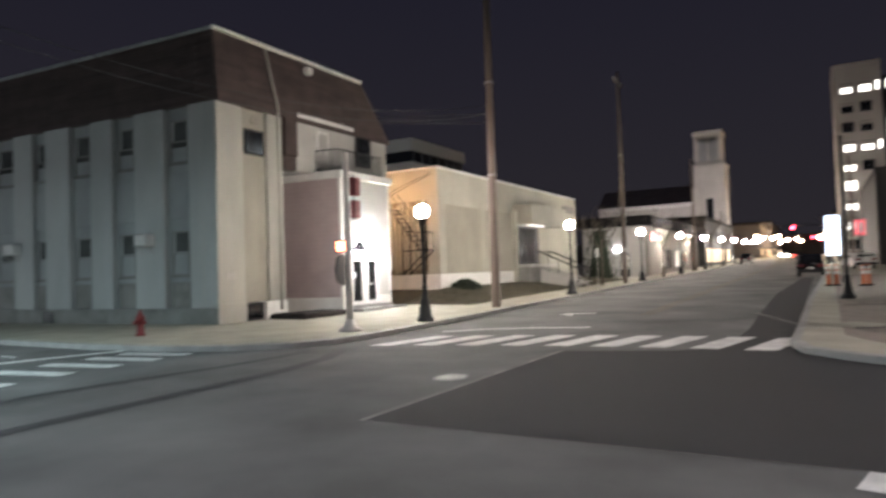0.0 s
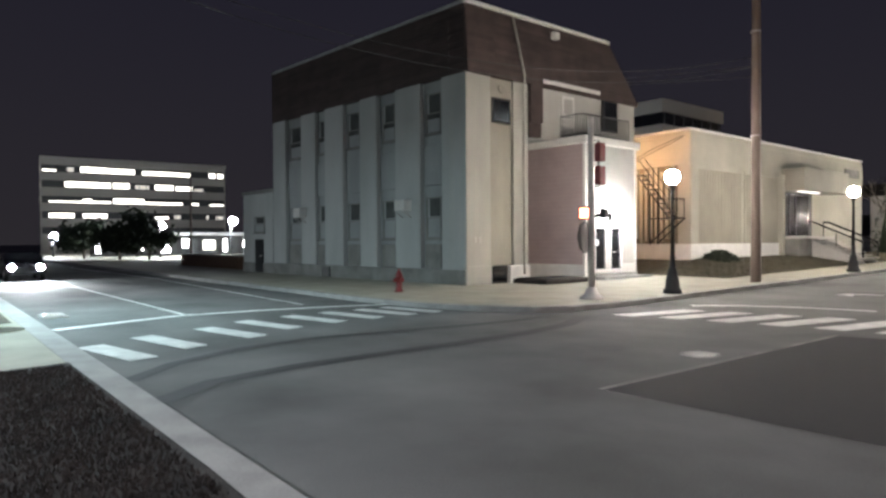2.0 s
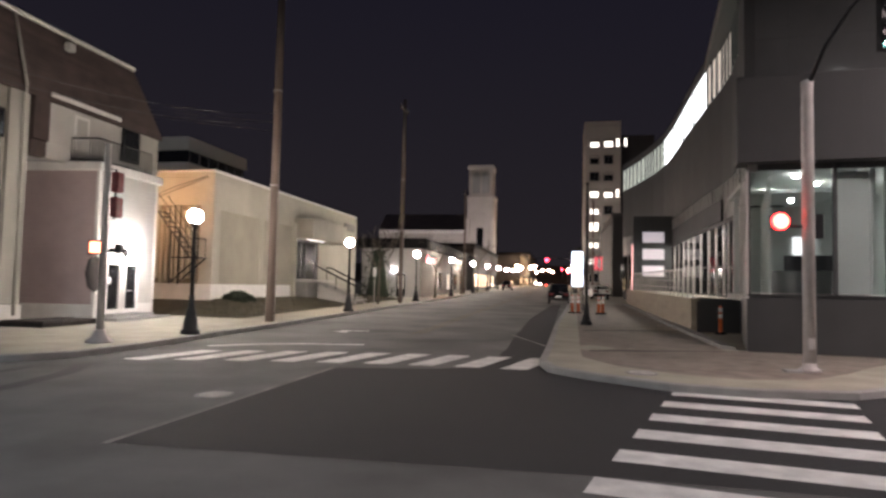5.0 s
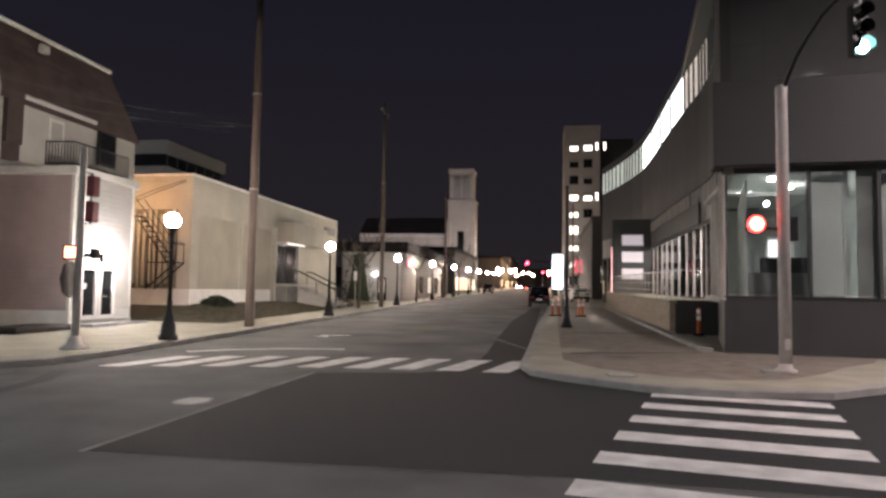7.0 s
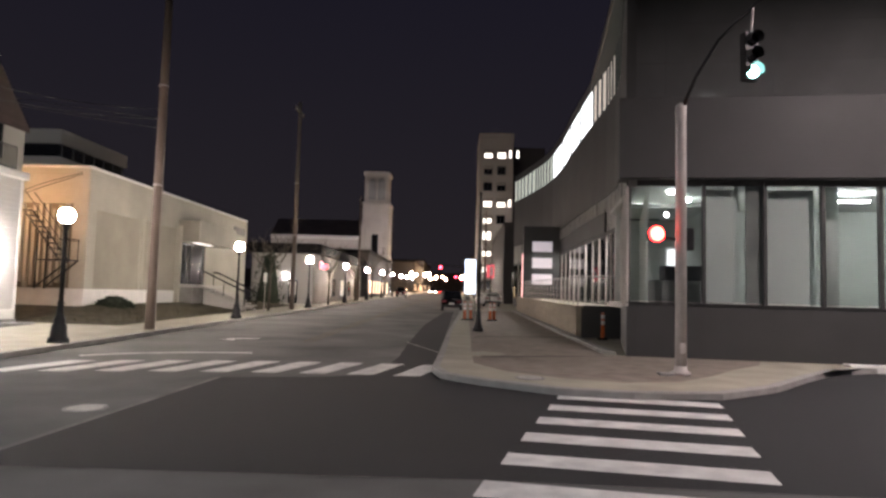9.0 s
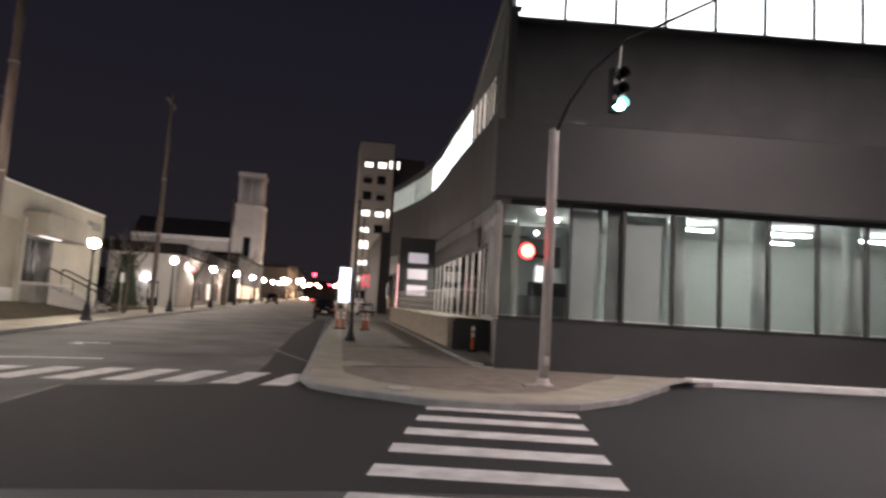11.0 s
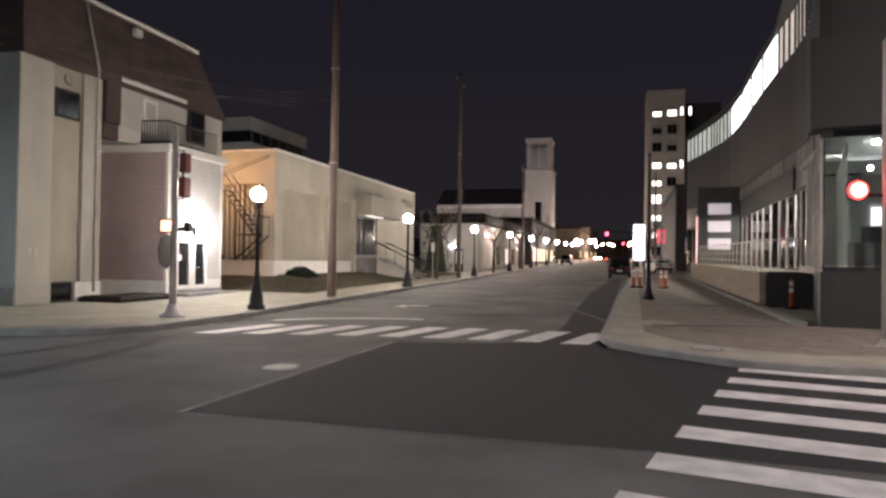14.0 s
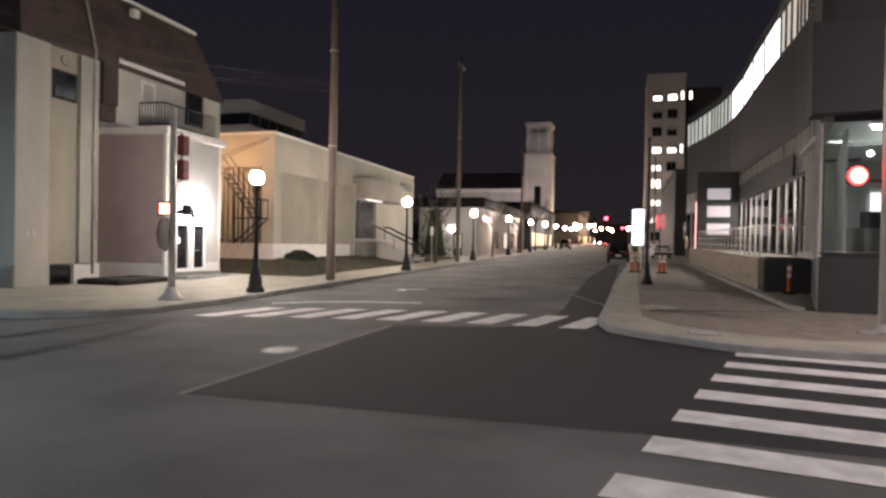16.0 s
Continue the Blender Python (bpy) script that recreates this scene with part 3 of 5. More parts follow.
for k in range(17):
    z = EAVE + 0.03 + k * 0.158
    for q in range(8):
        x1 = -0.04 - 1.92 * q - (0.9 if k % 2 else 0.0)
        pa("shingle_course", box(max(x1 - 1.91, -15.4), x1, -0.03, 0.0, z, z + 0.15), M_shingle, roof)
lb = pa("roof_lamp", box(0.02, 0.28, 5.0, 5.34, 10.9, 11.22, 0.03), M_white, None, "white floodlight box on the roof edge")
pa("arm", tube([(0.0, 5.17, 11.3), (0.12, 5.17, 11.2)], 0.03, 6), M_galv, lb)
# dormer recess with balcony
dm = pa("dormer", box(-0.9, 0.15, 4.42, 8.4, 8.86, 9.05, 0.02), M_white, None, "white dormer edge over the balcony")
pa("dormer_cheek", box(-0.9, 0.10, 3.66, 4.42, 7.1, 9.0, 0.01), M_shingle)
pa("dormer_wall", box(-0.85, -0.08, 4.42, 8.38, 7.1, 8.86, 0.0), M_siding)
bd = pa("balcony_door", box(-0.1, -0.03, 5.85, 6.7, 7.1, 8.55, 0.01), M_white, None, "white balcony door")
pa("pane", box(-0.03, -0.02, 5.98, 6.57, 7.7, 8.4), M_siding, bd)
w = pa("window", box(-0.08, 0.02, 8.75, 9.9, 7.2, 8.75, 0.01), M_black, None, "dark tall upper window")
pa("pane", box(0.02, 0.03, 8.85, 9.8, 7.3, 8.65), M_darkglass, w)

# porch
PX, PY0, PY1 = 1.36, 5.62, 9.32
PTOP = 6.2
pa("porch_wall", box(-2.3, PX - 0.02, PY0, PY0 + 0.2, 0.86, PTOP), M_mauve, None, "mauve-grey boarded porch side")
for k in range(26):
    z = 0.88 + k * 0.205
    if z + 0.2 > PTOP:
        break
    pa("siding_board", box(-2.28, PX - 0.04, PY0 - 0.025, PY0, z, z + 0.198, 0.006), M_mauve)
    for y0, y1 in (((PY0 + 0.1, PY0 + 0.62), (PY0 + 2.68, PY1 - 0.1)) if z < 2.45 else ((PY0 + 0.1, PY1 - 0.1),)):
        pa("siding_board", box(PX - 0.02, PX + 0.004, y0, y1, z, z + 0.198, 0.006), M_siding)
pa("porch_wall", box(PX - 0.2, PX - 0.02, PY0 + 0.2, PY0 + 0.62, 0.3, PTOP), M_siding)
pa("porch_wall", box(PX - 0.2, PX - 0.02, PY0 + 2.68, PY1, 0.3, PTOP), M_siding)
pa("porch_wall", box(PX - 0.2, PX - 0.02, PY0 + 0.62, PY0 + 2.68, 2.5, PTOP), M_siding)
pa("porch_wall", box(-2.29, PX - 0.02, PY1 - 0.2, PY1 - 0.01, 0.3, PTOP), M_siding)
pa("corner_board", box(PX - 0.10, PX + 0.03, PY0 - 0.05, PY0 + 0.1, 0.2, PTOP, 0.008), M_white)
pa("corner_board", box(PX - 0.10, PX + 0.03, PY1 - 0.1, PY1 + 0.03, 0.2, PTOP, 0.008), M_white)
pa("porch_base", box(-2.29, PX, PY0 - 0.06, PY0 + 0.1, 0.2, 0.86, 0.01), M_white)
for y0, y1 in ((PY0 + 0.1, PY0 + 0.62), (PY0 + 2.68, PY1)):
    pa("porch_base", box(PX - 0.05, PX + 0.03, y0, y1, 0.2, 0.86, 0.01), M_white)
pa("porch_cornice", box(-2.29, PX + 0.16, PY0 - 0.18, PY1 + 0.2, PTOP, PTOP + 0.34, 0.03), M_white)
# glazed double door
dz0, dz1 = 0.48, 2.48
dd = pa("entrance_door", box(PX - 0.16, PX + 0.02, PY0 + 0.62, PY0 + 2.68, dz1, dz1 + 0.08, 0.01), M_white, None, "white framed glazed entrance doors")
for y0, y1 in ((0.62, 0.72), (1.44, 1.62), (1.66, 1.84), (2.58, 2.68)):
    pa("stile", box(PX - 0.14, PX + 0.01, PY0 + y0, PY0 + y1, dz0 + 0.16, dz1), M_white, dd)
pa("bottom_rail", box(PX - 0.14, PX + 0.01, PY0 + 0.62, PY0 + 2.68, dz0, dz0 + 0.16), M_white, dd)
for y0, y1, m_ in ((0.72, 1.44, M_darkglass), (1.84, 2.58, M_darkglass)):
    pa("pane", box(PX - 0.08, PX - 0.06, PY0 + y0, PY0 + y1, dz0 + 0.16, dz1), m_, dd)
pa("notice", box(PX - 0.058, PX - 0.05, PY0 + 0.78, PY0 + 0.98, 1.7, 1.95), M_white, dd)
pa("push_bar", tube([(PX + 0.05, PY0 + 1.72, 1.4), (PX + 0.05, PY0 + 2.12, 1.4)], 0.02, 6), M_galv, dd)
pa("porch_floor", box(-0.3, PX + 0.06, PY0 + 0.2, PY1 + 0.1, 0.15, 0.46, 0.02), M_plinth)
pa("step", box(PX, PX + 0.75, PY0 + 0.35, PY1 + 0.25, 0.1, 0.33, 0.03), M_plinth)
pa("step", box(PX, PX + 1.1, PY0 + 0.2, PY1 + 0.5, 0.05, 0.21, 0.03), M_plinth)
# wall lamp over the door
wl_ = pa("wall_lamp", box(PX, PX + 0.22, PY0 + 1.62, PY0 + 1.98, 2.82, 3.15, 0.03), M_black, None, "bright wall lamp above the entrance")
pa("lens", box(PX + 0.22, PX + 0.36, PY0 + 1.62, PY0 + 1.98, 2.85, 3.12, 0.03), G_wall, wl_)
cm = pa("wall_bracket", box(PX, PX + 0.25, PY0 + 0.72, PY0 + 0.86, 3.0, 3.12, 0.02), M_black)
# balcony rail on the porch roof
bal = thing("balcony_railing", (CA[0], CA[1], 0), "black iron railing on the porch roof", "railing")
y0, y1, zb = PY0 - 0.55, PY1 - 0.5, PTOP + 0.34
for x0_, yy0, x1_, yy1 in ((PX - 0.2, PY0 + 0.1, PX - 0.2, PY1 - 0.2), (0.0, PY0 + 0.1, PX - 0.2, PY0 + 0.1)):
    for z in (0.12, 1.0):
        part("rail", tube([(x0_, yy0, zb + z), (x1_, yy1, zb + z)], 0.03, 6), M_black, bal, "", SH)
    n = 24 if x0_ == x1_ else 9
    for k in range(n + 1):
        x, y = x0_ + (x1_ - x0_) * k / n, yy0 + (yy1 - yy0) * k / n
        part("baluster", box(x - 0.012, x + 0.012, y - 0.012, y + 0.012, zb, zb + 1.0), M_black, bal, "", SH)
# planter strip before the front
pl = thing("planting_bed", (CA[0] + 0.5, CA[1] + 1.6, KERB), "low brick-edged bed of dark soil by the wall", "planting bed")
part("edging", box(-0.4, 1.5, 0.9, 3.9, 0, 0.18, 0.03), M_mulch, pl)
part("soil", box(-0.3, 1.4, 1.0, 3.8, 0.1, 0.22, 0.02), M_mulch, pl)

# fire stair behind the porch
fs = thing("fire_escape", (-19.3, 28.7, 0), "black iron fire stair against the orange-lit wall", "fire escape")
zt, zb_ = 5.3, 3.05
for y in (0.5, 1.2):
    part("stringer", tube([(-0.75, y, zt), (1.05, y, zb_)], 0.035, 6), M_black, fs)
    part("handrail", tube([(-0.75, y, zt + 0.9), (1.05, y, zb_ + 0.9), (1.55, y, zb_ + 0.9)], 0.022, 6), M_black, fs)
for k in range(10):
    s = k / 9
    part("tread", box(-0.85 + 1.8 * s, -0.6 + 1.8 * s, 0.5, 1.2, zt + (zb_ - zt) * s - 0.02, zt + (zb_ - zt) * s + 0.02), M_black, fs)
part("landing", box(0.0, 1.55, 0.45, 1.25, zb_ - 0.06, zb_), M_black, fs)
for q in ((1.5, 0.5), (1.5, 1.2), (0.95, 0.5)):
    part("post", tube([(*q, zb_), (*q, zb_ + 0.95)], 0.022, 6), M_black, fs)
part("handrail", tube([(1.5, 0.5, zb_ + 0.95), (1.5, 1.2, zb_ + 0.95)], 0.022, 6), M_black, fs)
for y in (0.5, 1.2):
    part("brace", tube([(1.5, y, zb_ - 0.04), (0.0, y, 1.75)], 0.04, 6), M_black, fs)
    part("hanger", tube([(0.0, y, 1.7), (0.0, y, zb_ + 1.2)], 0.04, 6), M_black, fs)

# ---- cream hall with panelled front ----
HX, HY0, HY1 = -18.5, 31.7, 55.8
HB, HT = 1.0, 7.75
Hh = thing("cream_hall", (HX, HY0, 0), "long low cream stucco hall with ribbed panels", "building")
HL = HY1 - HY0
part("wall", box(-14, 0, 0.0, HL, 0.3, HT - 0.02, 0.0), M_cream, Hh)
part("parapet_cap", box(-14.05, 0.06, -0.06, HL + 0.05, HT, HT + 0.12, 0.02), M_white, Hh)
part("plinth", box(-14, 0.07, -0.07, 10.2, 0.2, 1.72, 0.02), M_white, Hh)
part("frieze", box(-14, 0.05, -0.05, HL, 5.95, HT - 0.3, 0.02), M_cream, Hh)
part("corner_pier", box(-0.7, 0.09, -0.09, 0.55, 1.72, 5.95, 0.02), M_cream, Hh)
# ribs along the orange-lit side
# shade in the gaps between ribs is put into a darker backing colour
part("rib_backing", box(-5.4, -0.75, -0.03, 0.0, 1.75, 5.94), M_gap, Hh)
for k in range(14):
    x = -0.95 - 0.32 * k
    part("rib", box(x - 0.085, x + 0.085, -0.22, -0.03, 1.75 + (0.0, 0.25, 0.1)[k % 3], 5.94 - (0.0, 0.1, 0.3, 0.05)[k % 4], 0.02), M_cream, Hh)
# recessed front panels with fine ribs
for y0, y1 in ((0.7, 5.25), (5.9, 10.2)):
    for a, b, c, e_ in ((y0 - 0.12, y1 + 0.12, 5.75, 5.95), (y0 - 0.12, y0, 1.72, 5.75), (y1, y1 + 0.12, 1.72, 5.75)):
        part("panel_frame", box(-0.02, 0.07, a, b, c, e_, 0.015), M_cream, Hh)
    n = int((y1 - y0) / 0.16)
    for k in range(n):
        yy = y0 + (y1 - y0) * (k + 0.5) / n
        part("panel_slat", box(-0.01, 0.03, yy - 0.055, yy + 0.055, 1.74, 5.74), M_creamrib, Hh)
# entrance with slab canopy; a flat black plate stands in for its shade
DY0, DY1 = 10.45, 15.0
part("entrance_shade_plate", box(-0.02, 0.05, DY0, DY1, 2.15, 4.95, 0.0), M_black, Hh)
dr = part("entrance_door", box(0.05, 0.09, DY0 + 0.15, DY1 - 0.6, 2.17, 4.85, 0.01), M_darkglass, Hh, "dark glazed entrance doors")
for y in (DY0 + 1.0, DY0 + 1.9):
    part("mullion", box(0.09, 0.13, y, y + 0.07, 2.17, 4.85), M_black, dr)
part("entrance_pier", box(0, 0.35, DY0 - 0.35, DY0 - 0.1, 0.8, 5.95, 0.02), M_cream, Hh)
part("canopy", box(0, 1.5, DY0 - 0.08, DY1 + 2.3, 4.95, 6.35, 0.03), M_cream, Hh)
part("canopy_face", box(0.1, 1.46, DY0 - 0.11, DY0 - 0.08, 5.0, 6.3, 0.0), M_tan, Hh)
part("canopy_light", box(0.75, 0.95, DY0 + 0.6, DY0 + 3.6, 4.925, 4.949, 0.0), glow("canopy_lamp_lit", (1, 0.92, 0.78), 2.5), Hh, "small lit lamp under the canopy")
part("wall_vent", box(0.05, 0.12, 20.6, 23.3, 6.45, 7.05, 0.02), M_plinth, Hh, "grey louvred wall vent")
SY0, SY1 = DY0 + 1.3, DY0 + 3.9
part("landing", box(0, 1.34, DY0 - 0.1, DY1 + 0.3, 1.96, 2.14, 0.02), M_chwhite, Hh)
part("landing_base", box(0, 1.0, DY0 + 0.25, DY1 + 0.2, 0.6, 1.96, 0.0), M_plinth, Hh)
for k in range(8):
    part("step", box(1.3 + 0.36 * k, 1.3 + 0.36 * (k + 1) + 0.04, SY0, SY1, 1.90 - 0.165 * k, 1.98 - 0.165 * k, 0.015), M_chwhite, Hh)
for y in (SY0 + 0.12, SY1 - 0.3):
    part("stringer", prism([(1.3, 0), (4.2, 0), (4.2, 0.15), (1.3, 0.15)], 0.35, 1.9, None, lambda x, q: -0.46 * (x - 1.3)), M_chwhite, Hh, "", pose(0, y, 0))
sr = thing("stair_railing", (HX, HY0, 0), "black steel rails along the hall's steps", "railing")
for y in (SY0 + 0.06, SY1 - 0.06):
    part("handrail", tube([(1.0, y, 3.05), (1.4, y, 3.02), (4.15, y, 1.75), (4.15, y, 0.8)], 0.055, 6), M_black, sr)
    for x, z in ((1.05, 2.14), (2.7, 1.4)):
        part("post", tube([(x, y, z), (x, y, z + 0.9)], 0.03, 6), M_black, sr)


def shrub(x, y, z, r, h, label):
    bm = bmesh.new()
    rnd = random.Random(int(x * 31 + y * 7))
    for _ in range(420):
        a, u = rnd.uniform(0, 6.28), rnd.uniform(0.05, 1)
        rr = r * (1 - 0.75 * (u ** 2.5 if h > 1 else u * u)) * rnd.uniform(0.7, 1.08)
        c = Vector((math.cos(a) * rr, math.sin(a) * rr, h * u))
        d1 = Vector((rnd.uniform(-1, 1), rnd.uniform(-1, 1), rnd.uniform(-0.3, 1))).normalized() * 0.13
        d2 = d1.orthogonal().normalized() * 0.06
        bm.faces.new([bm.verts.new(c + q) for q in (-d1, d2, d1, -d2)])
    e = thing("shrub", (x, y, z), label, "shrub")
    part("foliage", bm, M_leaf, e)
    part("stem", tube([(0, 0, -0.1), (0, 0, h * 0.45), (0, 0, h * 0.92)], r * 0.72, 10, taper=0.4), M_leaf, e)


shrub(-17.6, 33.0, lawn_z(-17.6, 33.0) - 0.05, 0.9, 0.5, "low dark shrub against the hall's plinth")
shrub(-16.9, 57.5, 0.5, 1.5, 4.9, "tall dark evergreen shrub beside the hall")

# block behind the hall
bk = thing("rear_office_block", (-36.2, 57.0, 0), "pale flat-roofed block with a dark window band", "building")
part("wall", box(-14, 0, 0, 11.5, 0, 13.4, 0.0), M_tower, bk)
part("window_band", box(-13.9, -0.15, 0.15, 11.3, 13.4, 14.6, 0.0), M_darkglass, bk)
for k in range(7):
    part("mullion", box(-0.15, -0.08, 0.4 + 1.75 * k, 0.5 + 1.75 * k, 13.4, 14.6), M_panel, bk)
part("roof_fascia", box(-14.1, 0.1, -0.1, 11.6, 14.6, 15.9, 0.03), M_tower, bk)

for dz in (0.0, 0.18):
    cb = tube([(-3.9, -0.14, 6.1 + dz), (-2.2, -0.16, 6.75 + dz), (-0.3, -0.16, 7.4 + dz * 0.5)], 0.018, 5)
    part("wall_cable", cb, M_black, Hh)
# ---- dark glass building on the right-hand corner ----
RB = Matrix.Translation((5.3, 20.69, 0)) @ Matrix.Rotation(radians(-7), 4, "Z")
RBI = RB.inverted()
G = thing("glass_building", (5.3, 20.69, 0), "dark glass and metal office building with curved side", "building", rz=-7)
CURVE = [(5.3, 20.69), (6.05, 24.2), (6.8, 27.5), (7.4, 30.0), (7.75, 32.5), (7.87, 35.0), (7.85, 38.5), (7.9, 43.0), (8.0, 47.2), (8.17, 52.0), (8.15, 57.2), (7.8, 61.0), (7.4, 63.6), (6.7, 68.0), (6.0, 71.5)]


def lc(p):
    q = RBI @ Vector((p[0], p[1], 0))
    return (q.x, q.y)


CL = [lc(p) for p in CURVE]


def curved(z0, z1, out, thick, i0=0, i1=None):
    """A wall piece that follows the curved side; out: how far it stands out."""
    pts = CL[i0:(i1 or len(CL) - 1) + 1]
    a = inset(pts, out)
    b = inset(pts, out - thick)
    return prism(a + b[::-1], z0, z1)


FL = 46.0
# front: plinth, windows, fascia, smoked upper wall, lit top band, roof edge
part("plinth_wall", box(0.02, FL, 0.0, 0.35, 0.05, 1.8, 0.02), M_panel, G)
for k in range(24):
    part("plinth_joint", box(1.2 + 1.2 * k, 1.206 + 1.2 * k, -0.004, 0.0, 0.1, 1.78), M_panel, G)
part("sill", box(0.0, FL, -0.06, 0.4, 1.8, 1.86, 0.01), M_panel, G)
part("fascia", box(-0.3, FL, -0.35, 0.6, 5.72, 8.3, 0.03), M_panel, G)
for k in range(12):
    part("fascia_joint", box(0.6 + 2.4 * k, 0.608 + 2.4 * k, -0.355, -0.35, 5.76, 8.26), M_panel, G)
part("upper_wall", box(0.05, FL, 0.3, 0.7, 8.3, 11.9, 0.0), M_upglass, G)
for k in range(14):
    x = 1.2 + 3.3 * k
    part("upper_joint", box(x, x + 0.02, 0.29, 0.3, 8.3, 11.9), M_panel, G)
for z in (9.6, 10.9):
    part("upper_joint", box(0.05, FL, 0.29, 0.3, z, z + 0.02), M_panel, G)
part("band_sill", box(0.0, FL, -0.02, 0.7, 11.9, 12.02, 0.02), M_panel, G)
for k in range(26):
    x = 0.1 + 1.75 * k
    part("lit_pane", box(x + 0.05, x + 1.70, 0.1, 0.14, 12.02, 14.55), G_bandhot, G)
    part("mullion", box(x - 0.05, x + 0.05, 0.02, 0.2, 12.02, 14.55), M_panel, G)
part("roof_edge", box(0.2, FL, -0.3, 20, 14.55, 15.2, 0.05), M_panel, G)
part("facade_lamp", box(2.35, 2.75, 0.16, 0.3, 8.38, 8.44), glow("facade_lamp_lit", (1, 0.95, 0.85), 3), G, "small lit strip on the fascia")
# window bays
mull = [0.06, 2.35, 4.15, 5.83, 7.45, 9.1, 10.8, 12.5, 14.2, 15.9, 17.6, 19.3, 21.0, 22.7, 24.4]
for a in mull:
    part("mullion", box(a - 0.05, a + 0.05, 0.02, 0.22, 1.86, 5.72, 0.008), M_panel, G)
for a, b in zip(mull, mull[1:]):
    p_ = part("window_pane", box(a + 0.05, b - 0.05, 0.11, 0.125, 1.9, 5.68), GL_clear, G)
    p_.visible_shadow = False
part("window_head", box(0.1, 24.4, 0.05, 0.2, 5.55, 5.72), M_panel, G)
part("solid_panel", box(3.62, 4.1, 0.2, 0.26, 1.86, 5.72), M_plinth, G)
part("drape", box(2.45, 3.3, 0.4, 0.46, 1.9, 5.5), M_inwall, G, "pale hanging drape")
part("room_lamp", sphere((1.75, 3.0, 5.0), 0.09, None, 12), glow("room_lamp_lit", (1.0, 0.95, 0.85), 24), G, "small round room lamp")
# room behind
part("room_floor", box(0.4, 26, 0.4, 9.0, 1.6, 1.84), M_infloor, G)
part("room_ceiling", box(0.4, 26, 0.4, 9.0, 5.75, 5.9), M_inwall, G)
part("room_wall", box(0.5, 26, 7.5, 7.7, 1.84, 5.75), M_inwall, G)
part("room_wall", box(26, 26.2, 0.4, 7.7, 1.84, 5.75), M_inwall, G)
part("room_wall", box(3.35, 3.5, 0.5, 7.5, 1.84, 5.75), M_inwall, G)
part("blind", box(4.3, 5.72, 0.5, 0.53, 1.9, 5.5), M_inwall, G, "pale drawn blind")
for x in (6.6, 9.6, 13.0, 16.4, 19.8):
    part("column", lathe([(0.28, 1.84), (0.28, 5.75)], 20, None, (x, 1.6, 0)), M_inwall, G, "white round column")
for x, y, l in ((5.4, 3.2, 1.5), (7.6, 2.8, 1.6), (11.3, 2.6, 1.6), (12.0, 5.0, 1.6), (15.0, 3.0, 1.6), (18.5, 3.0, 1.6), (22, 3.0, 1.6)):
    part("ceiling_tube", box(x - l / 2, x + l / 2, y - 0.045, y + 0.045, 5.45, 5.52), G_tube, G, "lit ceiling tube")
for x, y in ((1.75, 2.2), (1.4, 5.6), (2.7, 4.0)):
    part("ceiling_lamp", lathe([(0.09, 5.64), (0.11, 5.68), (0.11, 5.74)], 14, None, (x, y, 0)), G_tube, G, "round lit ceiling lamp")
part("counter", box(0.9, 2.9, 1.6, 2.2, 1.84, 2.6, 0.02), M_plinth, G, "grey reception counter")
part("counter_screen", box(1.3, 2.8, 1.7, 1.8, 2.6, 3.1, 0.02), M_panel, G, "dark screen on the counter")
part("inner_door", box(2.62, 3.3, 7.42, 7.5, 1.84, 4.1, 0.0), glow("lit_doorway", (1, 0.95, 0.85), 1.6), G, "bright doorway at the back of the room")
# curved side
# reflections on the curved glass are put into this pale diffuse grey
M_grey = mat("glass_reflection_grey", (0.30, 0.295, 0.28), 0.30, 0.2, var=0.45, scale=0.7, bump=0.05, bscale=3, stretch=(1, 1, 0.3))
part("side_fascia", curved(7.4, 12.2, 0.05, 0.3, 0), M_panel, G)
part("side_wall", curved(5.5, 7.4, 0.0, 0.3, 0), M_grey, G)
part("side_soffit", curved(5.3, 5.5, 0.04, 1.6, 2), M_panel, G)
part("entrance_canopy", curved(5.5, 6.6, 0.12, 0.1, 5, 10), M_panel, G, "dark metal canopy over the entrance")
part("band_sill", curved(12.2, 12.36, 0.05, 0.4, 0), M_panel, G)
part("roof_edge", curved(14.55, 15.2, 0.06, 1.5, 0), M_panel, G)
bands = [G_banddim, G_banddim, G_banddim, G_banddim, G_windim, G_windim, G_bandhot, G_bandhot, G_bandhot, G_bandhot, G_banddim, G_banddim, G_banddim, G_banddim]
for i in range(len(CL) - 1):
    part("lit_pane", curved(12.36, 14.55, 0.0, 0.05, i, i + 1), bands[i], G)
    (x0, y0), (x1, y1) = CL[i], CL[i + 1]
    n = 1 if 6 <= i <= 9 else 3
    for k in range(n):
        x, y = x0 + (x1 - x0) * k / n, y0 + (y1 - y0) * k / n
        part("mullion", box(x - 0.10, x + 0.03, y - 0.04, y + 0.04, 12.36, 14.55), M_panel, G)
    for k in range(2):
        x, y = x0 + (x1 - x0) * k / 2, y0 + (y1 - y0) * k / 2
        part("mullion", box(x - 0.03, x + 0.05, y - 0.03, y + 0.03, 1.72, 5.5), M_galv, G)
        part("panel_joint", box(x - 0.012, x + 0.02, y - 0.012, y + 0.012, 5.52, 7.38), M_panel, G)
    pane = part("window_pane", curved(1.7, 5.5, 0.0, 0.02, i, i + 1), GL_lobby, G)
    pane.visible_shadow = False
part("lower_wall", curved(0.1, 1.72, 0.0, 0.3, 0), M_panel, G)
